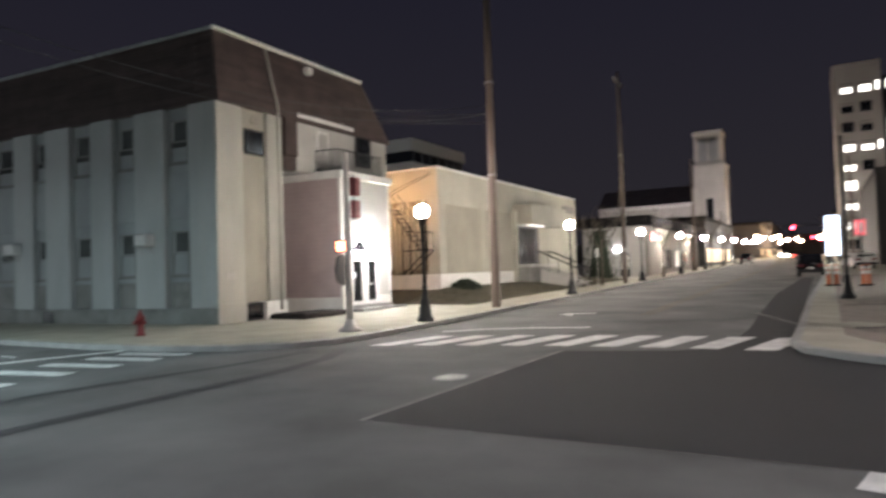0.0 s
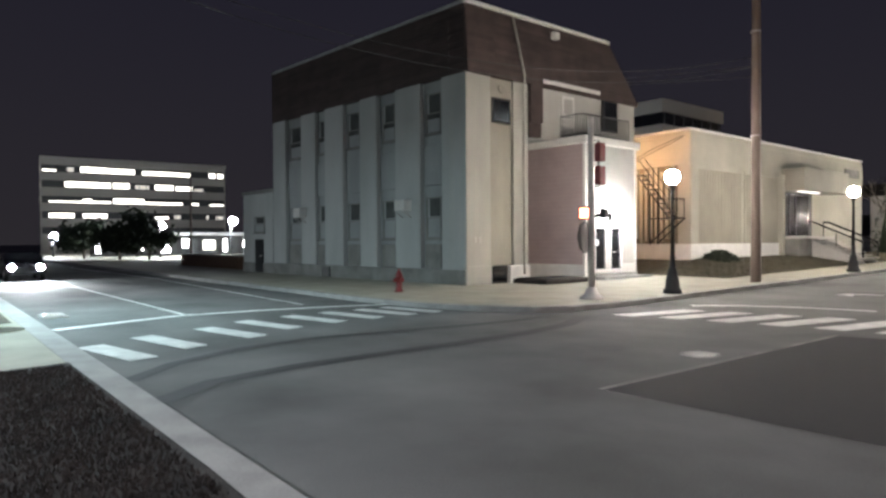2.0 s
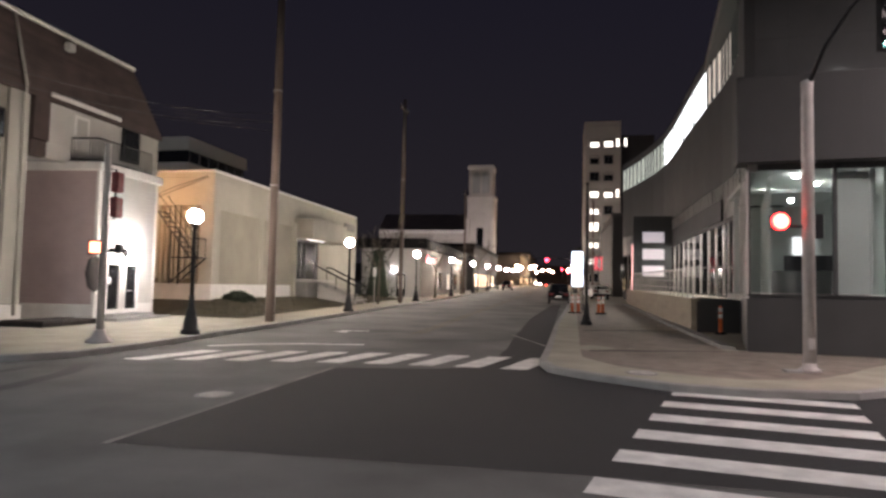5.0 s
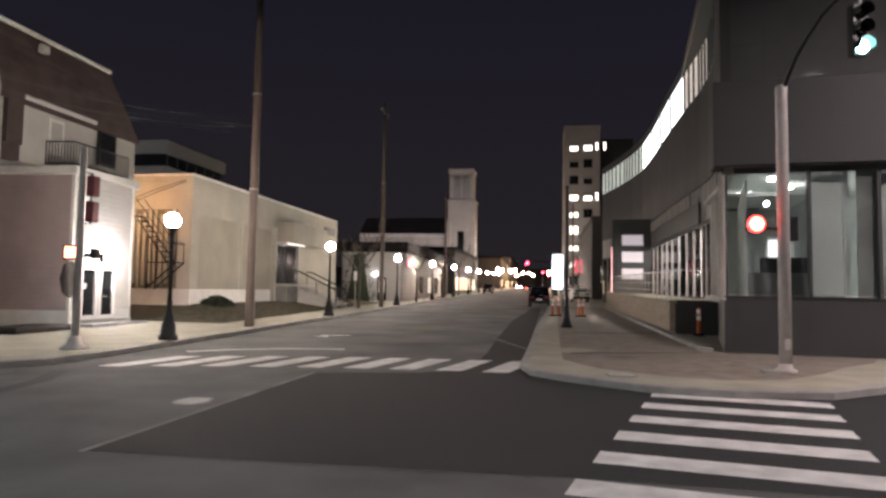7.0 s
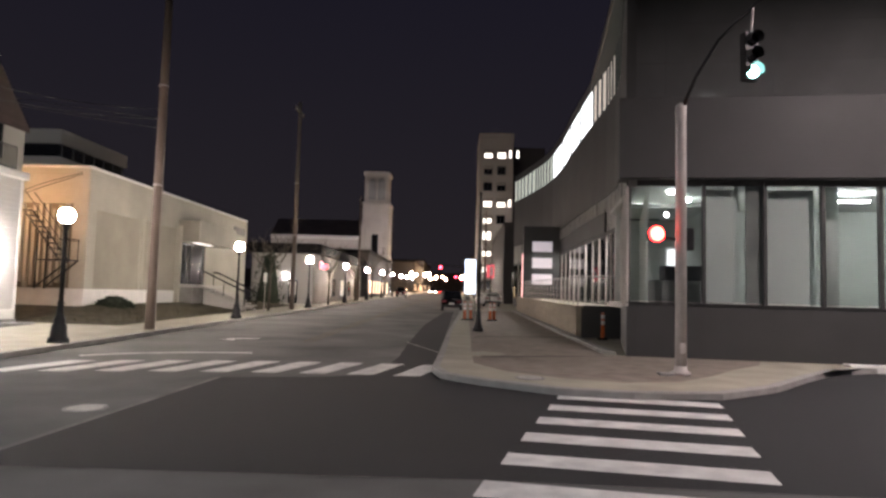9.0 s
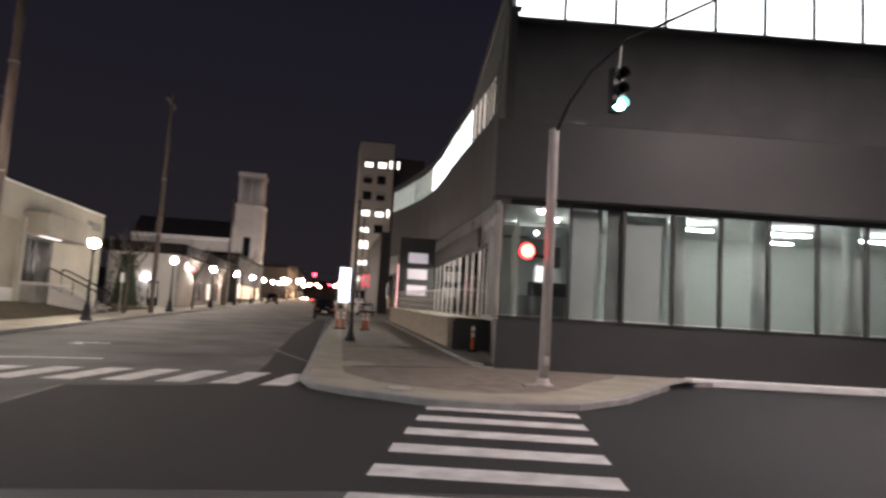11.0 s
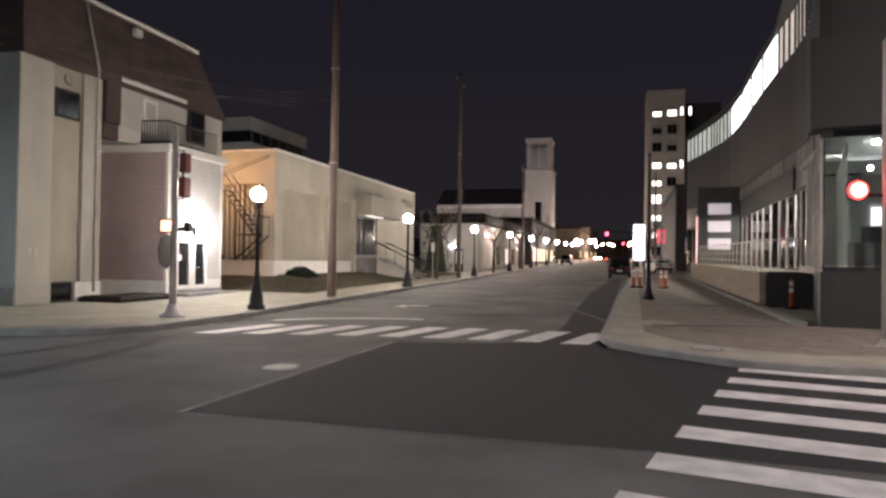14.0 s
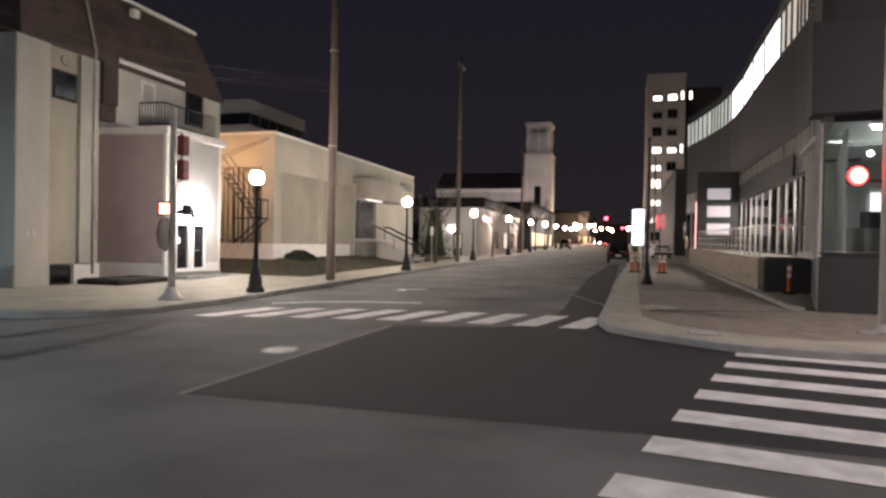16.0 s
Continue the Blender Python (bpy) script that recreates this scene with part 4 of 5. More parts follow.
part("curtain", prism([lc(p) for p in ((6.1, 21.3), (6.15, 21.29), (7.75, 28.0), (7.7, 28.01))], 1.75, 5.45), M_inwall, G, "pale drawn curtain behind the corner glass")
# added spot, there only to brighten the curtain
q = lc((6.55, 25.4))
part("curtain_fill_spot", lathe([(0.10, 5.34), (0.12, 5.37), (0.12, 5.42)], 10, None, (q[0], q[1], 0)), G_lobby, G, "small ceiling spot added to light the curtain")
part("kerb_ledge", box(6.1, FL, -0.95, -0.4, 0.0, 0.22, 0.02), M_white, G, "pale concrete ledge along the plinth")
part("lobby_floor", curved(1.5, 1.7, -0.05, 4.0, 1), M_infloor, G)
part("lobby_wall", curved(1.7, 5.5, -3.6, 0.15, 1), M_inwall, G)
part("lobby_ceiling", curved(5.32, 5.45, -0.1, 3.6, 1), M_inwall, G)
for y in (34.0, 37.0, 40.0, 43.0, 46.0, 50.0, 54.0):
    q = lc((8.9, y))
    part("ceiling_tube", box(q[0] - 0.1, q[0] + 0.1, q[1] - 0.6, q[1] + 0.6, 5.2, 5.26), G_lobby, G, "lit ceiling tube")

for y in (29.5, 33.5, 37.5, 41.5, 45.5, 49.5):
    q = lc((8.7 if y > 31 else 8.1, y))
    part("column", lathe([(0.22, 1.7), (0.22, 5.45)], 16, None, (q[0], q[1], 0)), M_inwall, G, "white round column")
# terrace with concrete wall and rails
tr = thing("terrace", (0, 0, 0), "raised entrance terrace with tan concrete wall", "terrace")
part("wall", prism([(5.0, 27.8), (5.22, 27.8), (5.22, 56.0), (5.0, 56.0)], -0.1, 1.42, None, lambda x, y: rise(x, y) * 0.9), M_terr, tr)
part("coping", prism([(4.94, 27.74), (5.3, 27.74), (5.3, 56.0), (4.94, 56.0)], 1.42, 1.50, None, lambda x, y: rise(x, y) * 0.9), M_terr, tr)
part("end_wall", box(5.22, 6.9, 27.8, 28.0, 0.1, 1.62), M_panel, tr)
part("deck", prism([(5.22, 28.0), (6.9, 28.0), (7.6, 31.0), (7.7, 56.0), (5.22, 56.0)], 1.3, 1.45, None, lambda x, y: rise(x, y) * 0.9), M_conc, tr)
part("footing", prism([(4.62, 21.2), (5.0, 20.8), (5.0, 56), (4.62, 56)], -0.05, 0.26, None, rise), M_kerb, tr)
rl = thing("terrace_railing", (0, 0, 0), "slim steel railing along the terrace edge", "railing")
for h in (0.35, 0.7, 1.18):
    part("rail", tube([(5.1, 28.0 + 2.8 * k, 1.55 + h + rise(0, 28 + 2.8 * k) * 0.9) for k in range(9)], 0.028 if h > 1 else 0.012, 6), M_copper, rl)
part("rail", tube([(5.1, 28.0, 2.85), (6.7, 28.0, 2.9)], 0.028, 6), M_copper, rl)
for k in range(20):
    y = 28.0 + 1.18 * k
    part("post", box(5.08, 5.12, y - 0.025, y + 0.025, 1.45 + rise(0, y) * 0.9, 2.75 + rise(0, y) * 0.9), M_copper, rl)
# black blade wall with three pale bars
bw = thing("blade_sign", (5.1, 52.0, 0), "tall black blade wall with pale faintly glowing bars", "sign")
part("blade", box(0, 2.9, 0, 0.35, 0.5, 7.6, 0.02), M_panel, bw)
# brightness of the bars comes from a faint glow in their material
for z in (5.55, 4.25, 2.95):
    part("bar", box(0.72, 2.3, -0.02, 0.0, z, z + 0.82, 0.004), glow("pale_sign_bar_%d" % (z * 10), (0.9, 0.82, 0.82), 0.30), bw)
part("side_strip", box(-0.06, -0.003, 0.05, 0.3, 1.5, 5.4), glow("red_strip_lit", (1.0, 0.5, 0.45), 1.2), bw)

# ---- street furniture ----
def globe_lamp(x, y, far=False):
    e = thing("street_lamp", (x, y, KERB + rise(x, y)), "black post-top street lamp with lit globe", "street lamp", group="globe lamps along the street")
    part("base", lathe([(0.30, 0), (0.30, 0.12), (0.24, 0.18), (0.21, 0.5), (0.15, 0.62), (0.17, 0.68), (0.10, 0.85), (0.085, 1.15), (0.10, 1.2), (0.07, 1.28)], 16), M_black, e)
    part("post", lathe([(0.068, 1.25), (0.06, 2.4), (0.05, 3.4), (0.08, 3.45), (0.08, 3.5), (0.05, 3.55)], 12), M_black, e)
    part("fitter", lathe([(0.06, 3.5), (0.15, 3.58), (0.15, 3.64)], 14), M_black, e)
    part("globe", sphere((0, 0, 3.86), 0.235, None, 18), G_globefar if far else G_globe, e, "lit frosted globe")
    part("cap", lathe([(0.12, 4.07), (0.09, 4.11), (0.02, 4.16)], 12), M_black, e)
    return e


globe_lamp(-12.0, 19.45)
for p in ((-11.95, 35.0), (-12.1, 52.4), (-12.0, 68.7), (-12.0, 85.0), (-12.0, 101.5), (-12.0, 118.0), (-12.0, 135.0), (-12.0, 152.0), (1.6, 100.0), (1.6, 130.0), (1.6, 160.0)):
    globe_lamp(*p, True)

# dark tall post on the right-hand pavement
e = thing("lamp_post", (0.94, 30.03, KERB + rise(0, 30)), "tall slim black unlit lamp post", "lamp post")
part("base", lathe([(0.26, 0), (0.26, 0.1), (0.2, 0.2), (0.13, 0.5), (0.1, 0.9), (0.08, 1.0)], 14), M_black, e)
part("post", lathe([(0.075, 0.9), (0.06, 4.0), (0.05, 6.3)], 12), M_black, e)
part("finial", sphere((0, 0, 6.38), 0.08, None, 10), M_black, e)


def utility_pole(x, y, h, r, label, arms=True):
    e = thing("utility_pole", (x, y, KERB + rise(x, y)), label, "utility pole")
    part("pole", tube([(0, 0, -0.1), (0.02, 0.0, h * 0.5), (0.0, 0.03, h)], r, 14, taper=0.72), M_wood, e)
    part("ground_wire", tube([(r + 0.01, -0.02, 0.0), (r * 0.86, -0.02, h * 0.6)], 0.015, 6), M_galv, e)
    for z in (h * 0.35, h * 0.6):
        part("band", lathe([(r * 0.97, z), (r * 0.97, z + 0.07)], 14), M_galv, e)
    if arms:
        part("crossarm", box(-0.06, 0.06, -1.2, 1.2, h - 0.9, h - 0.76, 0.01), M_wood, e)
        for yy in (-1.1, -0.5, 0.5, 1.1):
            part("insulator", lathe([(0.05, h - 0.76), (0.06, h - 0.66), (0.03, h - 0.58)], 8, None, (0, yy, 0)), M_galv, e)
    return e


utility_pole(-12.33, 25.95, 16.5, 0.20, "tall weathered brown wooden utility pole")
utility_pole(-12.45, 48.6, 15.8, 0.17, "tall dark wooden utility pole up the street")
utility_pole(-12.4, 80.0, 13.0, 0.16, "distant dark wooden utility pole")
utility_pole(3.0, 75.0, 11.0, 0.14, "distant dark utility pole behind the sign", False)


def wire(name, a, b, sag, r, label, n=24):
    pts = []
    for k in range(n + 1):
        s = k / n
        p = Vector(a).lerp(Vector(b), s)
        p.z -= sag * 4 * s * (1 - s)
        pts.append(p)
    return tagged(part(name, tube(pts, r, 5), M_panel), label, "cable")


wire("overhead_cable", (-12.33, 25.95, 8.8), (-19.0, -8.0, 12.4), 3.3, 0.012, "sagging overhead cable over the crossing")
wire("overhead_cable", (-12.33, 25.95, 9.2), (-19.0, -8.0, 12.7), 3.3, 0.012, "sagging overhead cable over the crossing")
wire("overhead_cable", (-12.33, 25.95, 8.4), (-38.0, 46.0, 15.8), 0.1, 0.013, "thin overhead cable behind the corner building")
wire("overhead_cable", (-12.33, 25.95, 8.8), (-38.0, 46.0, 16.3), 0.1, 0.013, "thin overhead cable behind the corner building")
utility_pole(-38.0, 46.0, 16.6, 0.17, "wooden utility pole behind the corner building", False)
utility_pole(-19.0, -8.0, 13.0, 0.17, "wooden utility pole on the near pavement", False)

def signal_head(parent, c, turn, n, lens, lit, label, hood=0.2, r=0.14):
    """A signal body with n round lenses, each under a hood; lit: index of the lamp that is on."""
    m = pose(*c, 0, 0, turn)
    hd = part("signal_head", box(-0.17, 0.17, -0.1, 0.1, -0.18 * n, 0.18 * n, 0.02), M_black, parent, label, m)
    for k in range(n):
        z = 0.18 * n - 0.18 - 0.36 * k
        part("lens", lathe([(r, 0.0), (r - 0.01, 0.04), (0.02, 0.06)], 16), lens if k == lit else M_darkglass, hd, "", m @ pose(0, -0.1, z, 90, 0, 0))
        hb = bmesh.new()
        for i in range(9):
            a0, a1 = radians(-20 + 220 * i / 9), radians(-20 + 220 * (i + 1) / 9)
            hb.faces.new([hb.verts.new(p) for p in ((0.155 * math.cos(a0), -0.1, z + 0.155 * math.sin(a0)), (0.155 * math.cos(a1), -0.1, z + 0.155 * math.sin(a1)), (0.155 * math.cos(a1), -0.1 - hood, z + 0.155 * math.sin(a1)), (0.155 * math.cos(a0), -0.1 - hood, z + 0.155 * math.sin(a0)))])
        part("hood", hb, M_black, hd, "", m)
    return hd


# far-left corner post
e = thing("traffic_signal_post", (-12.54, 15.91, KERB), "pale steel signal post with lit orange hand signal", "traffic signal")
part("base", lathe([(0.36, 0), (0.36, 0.04), (0.2, 0.16), (0.14, 0.34), (0.11, 0.36)], 16), M_galv, e)
part("pole", lathe([(0.10, 0.3), (0.085, 5.4), (0.06, 5.5)], 14), M_galv, e)
# red light falling on the two housings is put into their colour
for z in (3.45, 4.15):
    part("signal_head", box(0.14, 0.36, -0.05, 0.25, z, z + 0.56, 0.03), M_red, e, "signal housing from the side, red light put into its colour")
part("bracket", tube([(0, 0, 3.4), (0.2, 0.1, 3.4), (0.2, 0.1, 4.8), (0, 0, 4.8)], 0.025, 6), M_black, e)
hs = part("hand_signal", box(-0.22, 0.22, -0.12, 0.12, -0.2, 0.2, 0.02), M_black, e, "", pose(-0.42, 0.28, 2.62, 0, 0, 25))
part("lens", box(-0.17, 0.17, -0.14, -0.121, -0.15, 0.15), G_hand, hs, "lit orange pedestrian signal", pose(-0.42, 0.28, 2.62, 0, 0, 25))
for z in (2.45, 2.8):
    part("arm", tube([(0, 0, z), (-0.45, 0.28, z)], 0.025, 6), M_black, e)
part("arm", tube([(0, 0, 2.5), (0.36, 0.2, 2.5)], 0.025, 6), M_black, e)
part("hand_signal", box(0.24, 0.42, 0.1, 0.3, 2.45, 2.72, 0.02), M_black, e)
part("sign_plate", lathe([(0.52, 0.0), (0.52, 0.012)], 8), M_black, e, "", pose(-0.22, -0.04, 1.88, 0, 0, 80) @ pose(0, 0, 0, 90, 0, 22.5))

# right-hand corner post with arm
e = thing("traffic_signal_post", (5.4, 15.97, KERB), "weathered steel signal post with curved arm and lit green lamp", "traffic signal")
part("base", lathe([(0.24, 0), (0.24, 0.05), (0.15, 0.10), (0.14, 0.2)], 16), M_galv, e)
part("pole", lathe([(0.135, 0.1), (0.125, 6.4), (0.13, 6.45), (0.13, 6.6), (0.05, 6.65)], 16), M_galv, e)
part("arm", tube([(0.0, 0.0, 6.45), (0.2, -0.45, 7.2), (0.5, -1.05, 7.85), (1.0, -1.95, 8.35), (2.2, -4.2, 8.6), (3.4, -6.6, 8.7)], 0.05, 10, taper=0.6), M_black, e)
part("hanger", tube([(0.95, -1.85, 8.3), (0.88, -1.85, 7.4)], 0.025, 6), M_galv, e)
signal_head(e, (0.86, -1.85, 7.15), 12, 3, G_green, 2, "dark signal head with lit green lamp")
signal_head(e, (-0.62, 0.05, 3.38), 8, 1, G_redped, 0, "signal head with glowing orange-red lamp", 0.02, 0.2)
part("bracket", tube([(0, 0, 3.25), (-0.55, 0.05, 3.3)], 0.035, 6), M_black, e)
# paler disc over the red lens paints the hot centre of its glare
part("glare_core", lathe([(0.165, 0.0), (0.14, 0.03), (0.02, 0.04)], 16), glow("signal_glare_core", (1.0, 0.15, 0.07), 11), e, "", pose(-0.62, 0.05, 3.38, 0, 0, 8) @ pose(0, -0.15, 0, 90, 0, 0))
part("signal_box", box(0.12, 0.32, -0.02, 0.2, 3.0, 3.55, 0.02), M_black, e)
part("hand_hole", box(-0.06, 0.06, -0.15, -0.12, 0.5, 0.75, 0.01), M_galv, e)
e = thing("foot_plate", (5.0, 15.75, KERB), "small concrete block at the foot of the signal post", "block")
part("block", box(-0.2, 0.15, -0.15, 0.15, -0.02, 0.06, 0.02), M_kerb, e)

# hydrant
e = thing("fire_hydrant", (-18.86, 13.21, KERB), "dull red fire hydrant by the kerb", "fire hydrant")
part("barrel", lathe([(0.16, 0), (0.16, 0.05), (0.11, 0.07), (0.11, 0.5), (0.14, 0.52), (0.14, 0.56), (0.12, 0.6), (0.09, 0.68), (0.04, 0.74), (0.03, 0.82)], 16), M_red, e)
for a in (0, 180, 270):
    part("outlet", lathe([(0.06, 0.08), (0.06, 0.17), (0.075, 0.17), (0.075, 0.21), (0.03, 0.22)], 10), M_red, e, "", pose(0, 0, 0.42, 0, 90, a) if a != 0 else pose(0, 0, 0.42, 0, 90, 0))


def channeliser(x, y, z, label):
    e = thing("channeliser_post", (x, y, z), label, "traffic post", group="orange channeliser posts")
    part("foot", lathe([(0.22, 0), (0.22, 0.06), (0.1, 0.09)], 12), M_rubber, e)
    part("tube", lathe([(0.085, 0.06), (0.07, 0.9), (0.07, 1.05), (0.03, 1.12)], 14), M_orange, e)
    for h in (0.62, 0.86):
        part("band", lathe([(0.084 - 0.01 * h, h), (0.082 - 0.01 * h, h + 0.17)], 14), M_reflect, e, "white reflective band")


channeliser(5.95, 27.0, KERB + rise(0, 27), "orange channeliser post with white bands by the terrace")
for x, y in ((0.42, 40.0), (0.78, 40.2), (1.95, 39.6), (2.2, 39.9)):
    channeliser(x, y, KERB + rise(x, y), "orange channeliser post with white bands by the lit sign")

# lit sign on posts
e = thing("lit_sign", (0.76, 43.5, KERB + rise(0, 43)), "tall bright back-lit sign panel on two posts", "sign")
part("frame", box(-0.39, 0.39, -0.08, 0.12, 1.55, 3.9, 0.02), M_panel, e)
part("face", box(-0.34, 0.34, -0.10, -0.081, 1.6, 3.85), G_board, e, "bright bluish-white sign face")
for z in (3.2, 2.9, 2.6):
    part("text_bar", box(-0.28, 0.2, -0.106, -0.101, z, z + 0.1), M_panel, e)
for x in (-0.36, 0.36):
    part("post", box(x - 0.04, x + 0.04, -0.02, 0.06, 0, 1.56), M_panel, e)


# red flag sign beyond
e = thing("hanging_sign", (2.9, 60.0, KERB + rise(0, 60)), "small red and white sign on a post", "sign")
part("post", tube([(0, 0, 0), (0, 0, 4.2)], 0.05, 8), M_black, e)
part("panel", box(-0.35, 0.35, -0.03, 0.03, 2.9, 4.1, 0.01), glow("red_sign_lit", (1.0, 0.16, 0.18), 0.5), e)
part("bar", box(-0.05, 0.2, -0.045, -0.031, 3.1, 3.9), M_white, e)


# ---- vehicles ----
def car(name, x, y, z, rz, label, paint, suv, front, rear):
    e = thing(name, (x, y, z), label, "car", rz=rz)
    h = 1.75 if suv else 1.45
    prof = [(-2.25, 0.35), (-2.3, 0.75), (-2.2, 1.0), (-1.95, 1.05), (-1.55 if suv else -1.2, h - 0.08), (-1.2, h), (0.3, h), (0.55, h - 0.07), (1.15, 1.02), (2.1, 0.88), (2.28, 0.7), (2.28, 0.35)]
    bm = bmesh.new()
    rows = []
    for w, dz in ((-0.90, 0.0), (-0.84, 0.0), (0.84, 0.0), (0.90, 0.0)):
        rows.append([bm.verts.new((px if abs(w) < 0.88 else px * 0.985, w * (1 - 0.16 * max(0, pz - 1.0) / 0.75), pz if abs(w) < 0.88 else 0.35 + (pz - 0.35) * 0.955)) for px, pz in prof])
    k = len(prof)
    for a, b in zip(rows, rows[1:]):
        for i in range(k):
            bm.faces.new((a[i], a[(i + 1) % k], b[(i + 1) % k], b[i]))
    bm.faces.new(rows[0][::-1])
    bm.faces.new(rows[-1])
    body = part("body", bm, paint, e)
    for s in (-1, 1):
        part("side_window", prism([(-1.25, 0), (0.35, 0), (0.35, 0.02), (-1.25, 0.02)], 1.08, h - 0.16), M_darkglass, body, "", pose(0, s * 0.83 - 0.01, 0, -s * 6, 0, 0))
    part("rear_window", box(-0.02, 0.0, -0.62, 0.62, 0, h - 1.2), M_darkglass, body, "", pose(-2.02, 0, 1.1, 0, 35 if suv else 45, 0))
    part("windscreen", box(0.0, 0.02, -0.64, 0.64, 0, 0.72), M_darkglass, body, "", pose(1.14, 0, 1.06, 0, -55, 0))
    for px in (-1.4, 1.4):
        for s in (-0.8, 0.8):
            w = part("wheel", lathe([(0.2, -0.1), (0.33, -0.1), (0.345, 0), (0.33, 0.1), (0.2, 0.1)], 20), M_rubber, e, "", pose(px, s, 0.345, 90, 0, 0))
            part("rim", lathe([(0.2, -0.105), (0.2, 0.105)], 14), M_galv, w, "", pose(px, s, 0.345, 90, 0, 0))
    for s in (-0.62, 0.62):
        part("headlight", lathe([(0.15, 0), (0.13, 0.03), (0.02, 0.05)], 12), front, body, "", pose(2.27, s, 0.72, 0, 90, 0))
        part("tail_light", box(-2.33, -2.24, s - 0.18, s + 0.18, 0.78, 0.95, 0.01), rear, body)
    part("bumper", box(-2.36, -2.2, -0.86, 0.86, 0.36, 0.6, 0.03), M_black, e)
    part("plate", box(-2.37, -2.362, -0.22, 0.22, 0.62, 0.74), M_white, e)
    return e


car("parked_car", -0.55, 58.0, rise(0, 58), 90, "black parked car seen from behind at the kerb", M_car, True, M_darkglass, M_red)
car("waiting_car", -41.5, 4.3, 0, 0, "dark car with bright headlights on the side street", M_car, False, G_head, M_red)
car("distant_car", -10.3, 118.0, rise(0, 118), 90, "dark car parked up the street", M_car, True, M_darkglass, M_red)
car("distant_car", -3.6, 150.0, rise(0, 150), 90, "car with lit tail lights far up the street", M_car, False, M_darkglass, G_tail)
car("distant_car", -7.6, 190.0, rise(0, 190), -90, "oncoming car with headlights far up the street", M_car, False, glow("far_headlight_lit", (1, 0.9, 0.7), 150), M_red)
car("parked_car", 3.2, 70.0, rise(0, 70) + KERB, 100, "pale car parked beyond the pavement", M_white, False, glow("dim_headlight_lit", (1, 0.95, 0.9), 6), M_red)

# ---- up the street ----
# red signal over the next crossing
e = thing("traffic_signal_post", (1.2, 97.0, KERB + rise(0, 97)), "far signal mast with glowing red lamp", "traffic signal")
part("pole", lathe([(0.13, 0), (0.1, 6.2)], 12), M_black, e)
part("arm", tube([(0, 0, 4.9), (-2.0, 0, 5.1), (-6.0, 0, 5.2)], 0.06, 8), M_black, e)
hd = signal_head(e, (-3.95, -0.1, 4.45), 0, 3, G_red, 0, "signal head with lit red lamp", 0.2, 0.19)

# white low shop with dark roof edge
e = thing("corner_shop", (-13.9, 62.0, 0.6), "low white shop with dark flat roof edge", "building")
part("wall", box(-6.0, -0.05, 0, 30, 0, 4.9, 0.0), M_chwhite, e)
part("side_facing", box(-0.05, 0.0, 0.05, 30, 0, 4.9, 0.0), M_shop, e)
part("roof_edge", box(-6.6, 0.7, -0.7, 30.5, 4.9, 5.85, 0.05), M_slate, e)
dr = part("door", box(-2.4, -1.5, -0.05, 0.0, 0.15, 2.4, 0.01), M_darkglass, e)
part("door_light", box(-2.25, -1.65, -0.06, -0.05, 0.9, 2.2), G_windim, dr)
part("wall_lamp", box(-2.75, -2.6, -0.16, -0.02, 2.65, 2.8, 0.02), glow("shop_lamp_lit", (1, 0.97, 0.9), 220), e, "bright wall lamp by the door")
for y in (9, 14, 19, 24):
    w = part("window", box(0.0, 0.05, y, y + 2.2, 0.8, 2.8, 0.01), M_panel, e)
    part("pane", box(0.05, 0.06, y + 0.1, y + 2.1, 0.9, 2.7), G_windim if y == 14 else M_darkglass, w)
sg = part("sign", box(0.0, 0.06, 2.4, 6.6, 3.5, 4.5, 0.01), M_panel, e, "dark sign board with red lit bars")
for k in range(6):
    part("text_bar", box(0.06, 0.1, 2.6 + 0.66 * k, 3.1 + 0.66 * k, 3.65, 4.35 - (0.25 if k else 0.0), 0.01), G_signred, sg)

# church with square stone tower
e = thing("church", (-18.2, 165.0, 1.9), "pale stone church with square belfry tower and dark roof", "church")
part("tower", box(-6.9, 0, 0, 7, 0, 23.0, 0.1), M_chwhite, e)
part("tower", box(-6.6, -0.5, 0.4, 6.6, 23.0, 31.0, 0.1), M_chwhite, e)
part("tower_cornice", box(-6.9, -0.2, 0.1, 6.9, 30.2, 31.3, 0.1), M_chwhite, e)
part("string_course", box(-7.1, 0.2, -0.2, 7.2, 22.6, 23.3, 0.1), M_chwhite, e)
for x in (-7.2, -0.9):
    part("buttress", box(x, x + 1.2, -0.7, 1.0, 0, 17.5, 0.1), M_chwhite, e)
for x in (-5.4, -3.0):
    lv = part("belfry_louvre", prism([(x - 0.1, 0), (x + 1.7, 0), (x + 1.7, 0.5), (x - 0.1, 0.5)], 24.0, 28.6), M_recess, e)
    bmh = bmesh.new()
    vs = [bmh.verts.new((x + 0.8 + 0.9 * math.cos(math.pi * k / 8), -0.02, 28.6 + 0.9 * math.sin(math.pi * k / 8))) for k in range(9)]
    bmh.faces.new(vs)
    bmesh.ops.solidify(bmh, geom=bmh.faces[:], thickness=0.4)
    part("arch", bmh, M_recess, lv)
part("tower_window", box(-4.3, -2.6, -0.08, 0.02, 9.5, 15.0, 0.0), M_darkglass, e)
part("tower_door", box(-4.6, -2.3, -0.1, 0.02, 0, 4.2, 0.0), M_slate, e)
part("nave_wall", box(-31, -6.9, 3, 5, 0, 14.5, 0.0), M_chwhite, e)
part("nave_eave", box(-31, -6.9, 2.6, 3.1, 13.7, 14.7, 0.05), M_white, e)
bm = bmesh.new()
